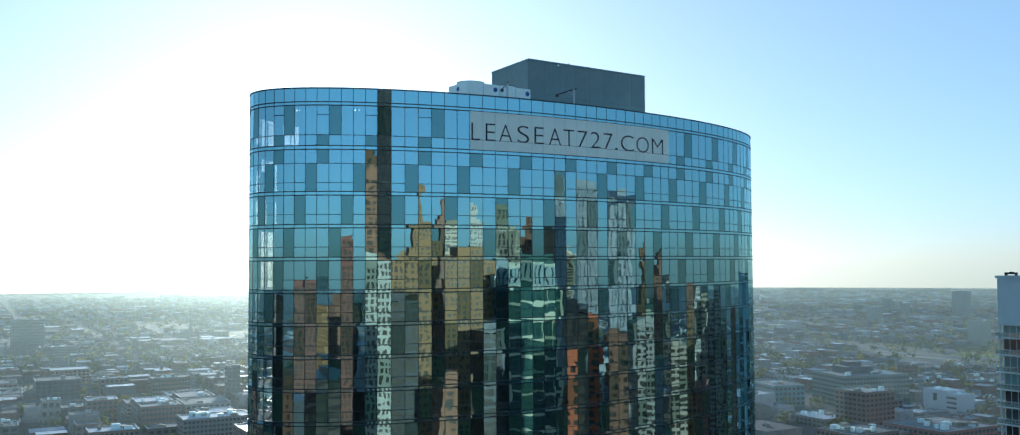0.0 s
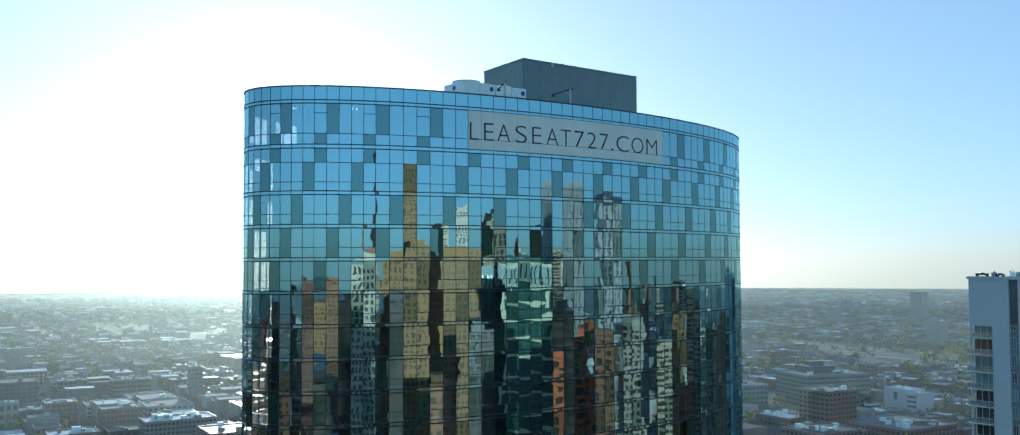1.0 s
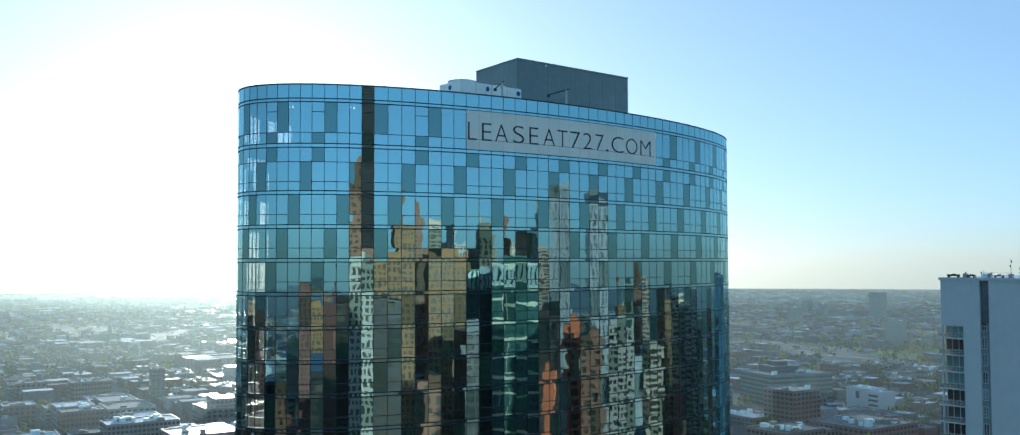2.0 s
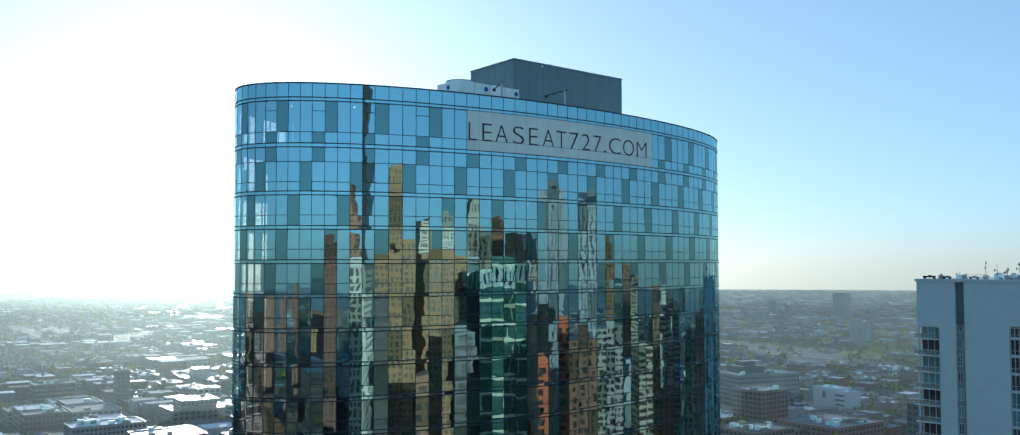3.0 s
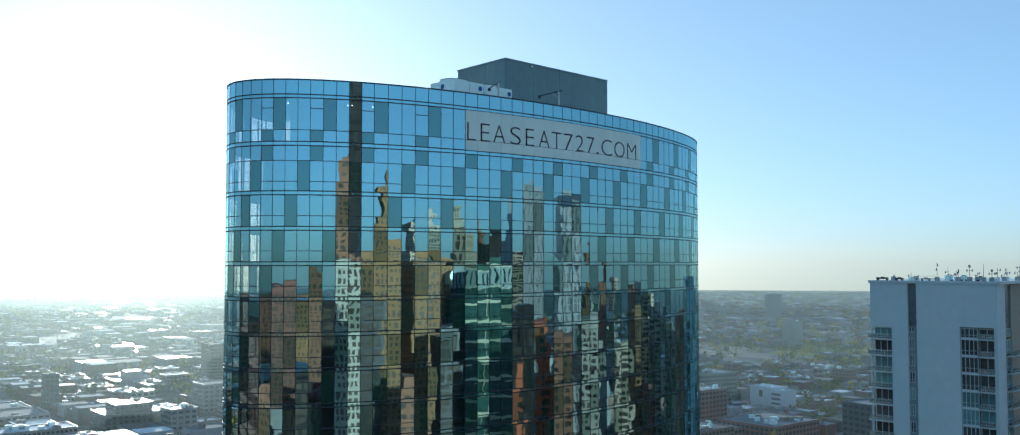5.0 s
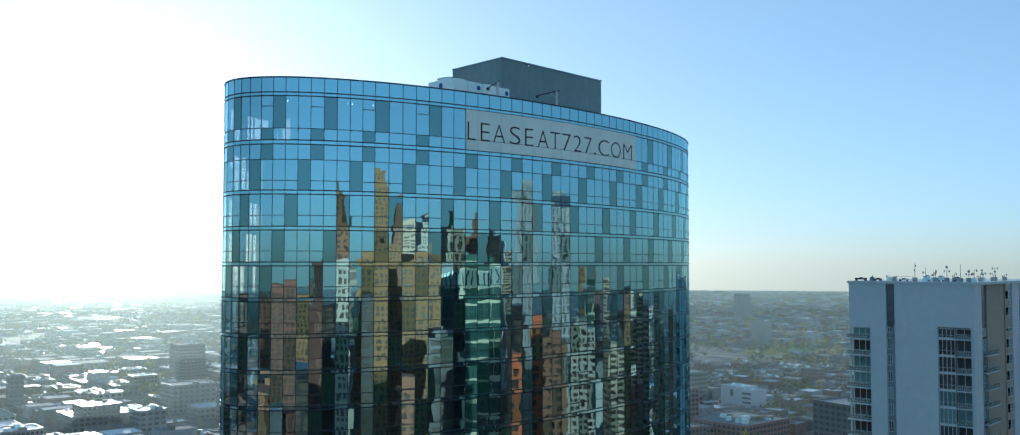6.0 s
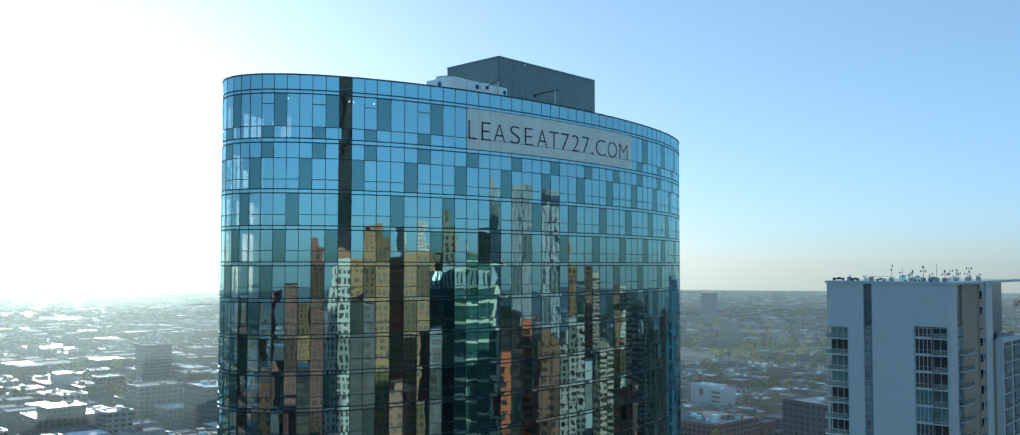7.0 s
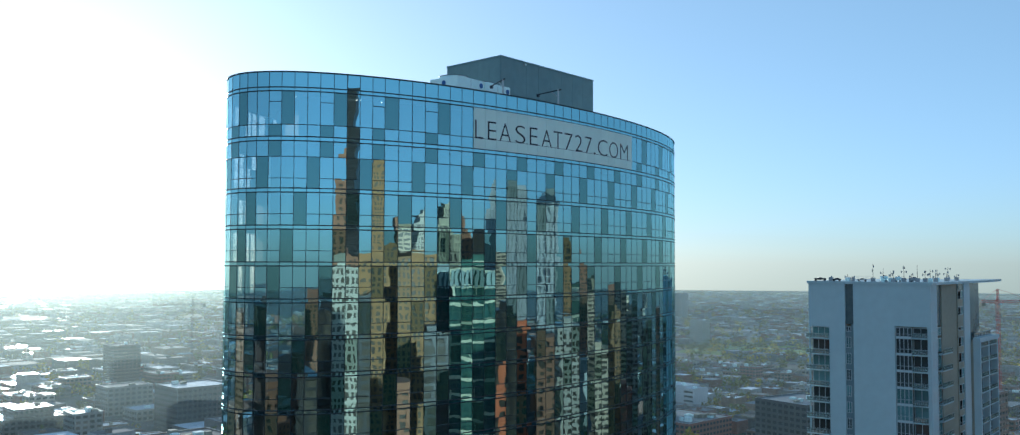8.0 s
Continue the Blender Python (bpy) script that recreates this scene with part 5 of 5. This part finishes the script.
# ---------------------------------------------------------------- added reflective sheets that stand in for glints of the low sun
wm, wnt, wno, wl, wb = nodes_of("glint_sheet")
wb.inputs["Base Color"].default_value, wb.inputs["Roughness"].default_value = (0.035, 0.05, 0.05, 1), 0.13
wco, wtex, wbump = wno.new("ShaderNodeTexCoord"), wno.new("ShaderNodeTexNoise"), wno.new("ShaderNodeBump")
wtex.inputs["Scale"].default_value, wtex.inputs["Detail"].default_value = 0.35, 5
wbump.inputs["Strength"].default_value, wbump.inputs["Distance"].default_value = 0.5, 0.12
wl.new(wco.outputs["Object"], wtex.inputs["Vector"])
wl.new(wtex.outputs["Fac"], wbump.inputs["Height"])
wl.new(wbump.outputs["Normal"], wb.inputs["Normal"])
for dist, az, wide, deep in ((1720, 23.2, 44, 60), (1640, 24.0, 50, 30), (1850, 22.2, 36, 40), (2480, 23.5, 120, 80)):
    cx, cy = dist * math.sin(radians(az)), dist * math.cos(radians(az))
    bm = bmesh.new()
    bm.faces.new([bm.verts.new((cx + a * CG - b * SG, cy + a * SG + b * CG, 0.09)) for a, b in ((-wide / 2, -deep / 2), (wide / 2, -deep / 2), (wide / 2 - 8, deep / 2), (-wide / 2 + 5, deep / 2))])
    solid("water", bm, wm, "rippled reflective sheet added to glint in low sun", "water", "structure")
    HERO.append((cx, cy - 30, max(wide, deep) * 0.5))

# ---------------------------------------------------------------- trees that can be told apart
def tree(x, y, h, seed, label):
    rnd = random.Random(seed)
    t = thing("tree", (x, y, 0), label, "tree", "street trees")
    BASE[t.name] = Vector((0, 0, 0))
    bm = bmesh.new()
    tube(bm, (0, 0, 0), (0.1, 0, h * 0.45), 0.28, 0.16, 7)
    for k in range(6):
        a = k * 1.05 + rnd.random()
        z = h * rnd.uniform(0.3, 0.45)
        tube(bm, (0.05, 0, z), (math.cos(a) * h * 0.24, math.sin(a) * h * 0.24, z + h * rnd.uniform(0.2, 0.35)), 0.1, 0.03, 5)
    part("trunk", bm, M_BARK, t)
    bm = bmesh.new()
    lobes = [(rnd.uniform(-0.22, 0.22) * h, rnd.uniform(-0.22, 0.22) * h, h * rnd.uniform(0.45, 0.85), h * rnd.uniform(0.13, 0.22)) for _ in range(9)]
    for lx, ly, lz, lr in lobes:
        for _ in range(46):
            p = Vector((rnd.gauss(0, 1), rnd.gauss(0, 1), rnd.gauss(0, 1)))
            p = p.normalized() * lr * rnd.uniform(0.55, 1.05)
            q = Euler((rnd.uniform(0, 6), rnd.uniform(0, 6), rnd.uniform(0, 6))).to_matrix()
            s = rnd.uniform(0.22, 0.5)
            c = Vector((lx, ly, lz)) + p
            bm.faces.new([bm.verts.new(c + q @ Vector(u)) for u in ((-s, -s * 0.6, 0), (s, -s * 0.6, 0.1), (s, s * 0.6, 0), (-s, s * 0.6, 0.1))])
    part("crown", bm, M_LEAF if seed % 3 else M_LEAF_GOLD, t)
    return t


M_LEAF_GOLD = island_surface("autumn_foliage", [(0.44, 0.35, 0.06), (0.34, 0.29, 0.06), (0.46, 0.32, 0.05), (0.28, 0.27, 0.07)], 0.8, 0.1, sheen=0.0)
rt = random.Random(5)
kinds = [tree(480 + 9 * k, 330 + 4 * k, 11 + k % 4, k, "street tree with golden autumn leaves" if k % 3 == 0 else "street tree with thinning olive leaves") for k in range(6)]
for k in range(70):
    u = rt.uniform(700, 1250)
    ang = radians(rt.choice((rt.uniform(16, 36), rt.uniform(64, 84))))
    x, y = u * math.cos(ang), u * math.sin(ang)
    if any(math.hypot(x - a, y - b) < r for a, b, r in HERO):
        continue
    copy_thing(kinds[k % 6], pose(x, y, 0, 0, 0, rt.uniform(0, 360)) @ Matrix.Diagonal((*([rt.uniform(0.8, 1.25)] * 3), 1)))

# ---------------------------------------------------------------- the rest of the city: separate blocks near by, one sheet of blocks far off
rc = random.Random(11)
WALLS = (M_BRICK, M_BRICK2, M_BEIGE, M_STONE, M_BRICK2, M_DARKB, M_BEIGE)
LABEL = {M_BRICK.name: "low red brick building with a flat roof", M_BRICK2.name: "low brown brick building with a flat roof", M_BEIGE.name: "low beige rendered building with a flat roof",
         M_STONE.name: "low grey stone building with a flat roof", M_DARKB.name: "low dark brick building with a flat roof"}
vw, fw, vr, fr, vt_green, ft_green, vt_gold, ft_gold = [], [], [], [], [], [], [], []


def far_box(x, y, w, d, h, roof):
    q = [(-w / 2, -d / 2), (w / 2, -d / 2), (w / 2, d / 2), (-w / 2, d / 2)]
    p = [(x + a * CG - b * SG, y + a * SG + b * CG) for a, b in q]
    n = len(vw)
    vw.extend([(a, b, 0) for a, b in p] + [(a, b, h) for a, b in p])
    fw.extend([(n + i, n + (i + 1) % 4, n + 4 + (i + 1) % 4, n + 4 + i) for i in range(4)])
    n = len(vr)
    vr.extend([(a, b, h - 0.3) for a, b in p])
    fr.append((n, n + 1, n + 2, n + 3))


def far_tree(x, y, h, leaves):
    vt, ft = (vt_gold, ft_gold) if rc.random() < 0.34 else (vt_green, ft_green)
    for _ in range(leaves):
        c = Vector((x + rc.gauss(0, h * 0.24), y + rc.gauss(0, h * 0.24), h * rc.uniform(0.3, 1.0)))
        s = h * rc.uniform(0.07, 0.16)
        a, b = Vector((rc.uniform(-1, 1), rc.uniform(-1, 1), rc.uniform(-0.6, 0.6))).normalized() * s, Vector((rc.uniform(-1, 1), rc.uniform(-1, 1), rc.uniform(-1, 1))).normalized() * s
        n = len(vt)
        vt.extend([tuple(c + a), tuple(c + b), tuple(c - a), tuple(c - b)])
        ft.append((n, n + 1, n + 2, n + 3))


near_count = 0
for bu in range(-30, 36):
    for bv in range(-16, 20):
        cu, cv = (bu + 0.5) * PITCH_U, (bv + 0.5) * PITCH_V
        cx, cy = to_world(cu, cv)
        r = math.hypot(cx, cy)
        ang = math.degrees(math.atan2(cy, cx))
        wedge = 2 < ang < 92
        if r > 4400 or (not wedge and r > 2300):
            continue
        near_heroes = [(a, b, q) for a, b, q in HERO if math.hypot(cx - a, cy - b) < q + 150]
        park = rc.random() < 0.08 or (1130 < cx < 1460 and 330 < cy < 960 and rc.random() < 0.2)
        right = 5 < ang < 44
        left = 44 < ang < 90 and r < 1150
        park = park and not left
        large = rc.random() < (0.2 if right else 0.38)
        behind = not wedge and r < 640
        nu, nv = (2, 5) if r > 3000 else (2, 4) if large or behind else (3, 7) if left else (4, 8) if wedge and r < 2000 else (3, 7) if wedge else (3, 6)
        for i in range(nu):
            for j in range(nv):
                lu, lv = (PITCH_U - STREET) / nu, (PITCH_V - STREET) / nv
                u = cu - (PITCH_U - STREET) / 2 + lu * (i + 0.5)
                v = cv - (PITCH_V - STREET) / 2 + lv * (j + 0.5)
                x, y = to_world(u, v)
                if any(math.hypot(x - a, y - b) < q + (2 if right or left else 10) for a, b, q in near_heroes):
                    continue
                c = rc.random()
                if 1290 < x < 1460 and 600 < y < 760:
                    for _ in range(2 if c < 0.75 else 0):
                        far_tree(x + rc.uniform(-10, 10), y + rc.uniform(-8, 8), rc.uniform(8, 14), 50)
                    continue
                if park or c < (0.12 if right else 0.11 if left else 0.16):
                    for _ in range(3 if not park else rc.randint(0, 2)):
                        far_tree(x + rc.uniform(-9, 9), y + rc.uniform(-9, 9), rc.uniform(9, 16), 40 if r < 1500 else 18)
                    continue
                w, d = lu * rc.uniform(0.6 if right or left else 0.45, 0.95), lv * rc.uniform(0.62 if right or left else 0.5, 0.97)
                h = rc.choice((4, 5, 6, 7, 8, 9, 11)) * rc.uniform(0.85, 1.2)
                if large:
                    h = rc.uniform(6, 16)
                if left:
                    h = rc.uniform(11, 18) if rc.random() < 0.3 else rc.uniform(5, 11)
                if rc.random() < 0.02 and r < 2200:
                    h *= rc.uniform(1.6, 2.6)
                if r > 1800:
                    h *= 0.75
                if not wedge and r < 900 and -150 < ang < -20:
                    h = rc.uniform(18, 60)
                if behind and rc.random() < 0.8:
                    skyscraper(rc.choice(("brick", "brown", "black", "brown", "cream", "brick", "black", "white", "orange") if x > 150 else ("brick", "brown", "black", "brown", "brick", "black", "grey")), x, y, min(w, d) * 0.95, rc.uniform(16, 62), GRID, 0, 1.0, "mid_rise_block")
                    continue
                if wedge and 600 < r < 1250 and (10 < ang < 40 or 58 < ang < 86) and near_count < 290 and (large or rc.random() < 0.4):
                    near_count += 1
                    m = rc.choice(WALLS)
                    city_building("low_building", x, y, w, d, h, GRID, m, LABEL[m.name], max(1, int(h / 3.6)), max(3, int(d / 4)), rc.choice((M_SHINY, M_PALEROOF, M_FLAT, M_FLAT, M_FLAT)), rc.randint(1, 4), seed=near_count)
                    HERO.pop()
                else:
                    far_box(x, y, w, d, h, None)
                    if r < 2000 and rc.random() < 0.35:
                        far_box(x + rc.uniform(-3, 3), y + rc.uniform(-3, 3), rc.uniform(2, 5), rc.uniform(2, 5), h + rc.uniform(1, 2.5), None)
                if rc.random() < (0.3 if right else 0.45):
                    far_tree(x + rc.choice((-1, 1)) * lu * 0.5, y + rc.uniform(-6, 6), rc.uniform(8, 15), 34 if r < 1500 else 14)
for nm, vv, ff, mt, lab in (("far_buildings", vw, fw, M_CITY, "low masonry buildings spread to the horizon"), ("far_roofs", vr, fr, M_CITYROOF, "flat grey roofs of the city"), ("far_trees", vt_green, ft_green, M_LEAF, "olive green street and garden trees across the city"), ("far_golden_trees", vt_gold, ft_gold, M_LEAF_GOLD, "golden autumn trees across the city")):
    me = bpy.data.meshes.new(nm)
    me.from_pydata(vv, [], ff)
    me.materials.append(mt)
    tagged(new(nm, me), lab, "trees" if "trees" in nm else "city", kind="stuff")

# ---------------------------------------------------------------- the panes of the upper floors, one by one
for kd, i, lo, hi in late_panes[:300]:
    bm = bmesh.new()
    pane(bm, i, lo, hi, JIT)
    part("pane", bm, PANE_MAT[kd], tower)
bm_rest = {"glass": bmesh.new(), "dark": bmesh.new()}
for kd, i, lo, hi in late_panes[300:]:
    pane(bm_rest[kd], i, lo, hi, JIT)
for kd in bm_rest:
    part("lower_glazing", bm_rest[kd], PANE_MAT[kd], tower, "blue mirrored glass panes", "stuff")
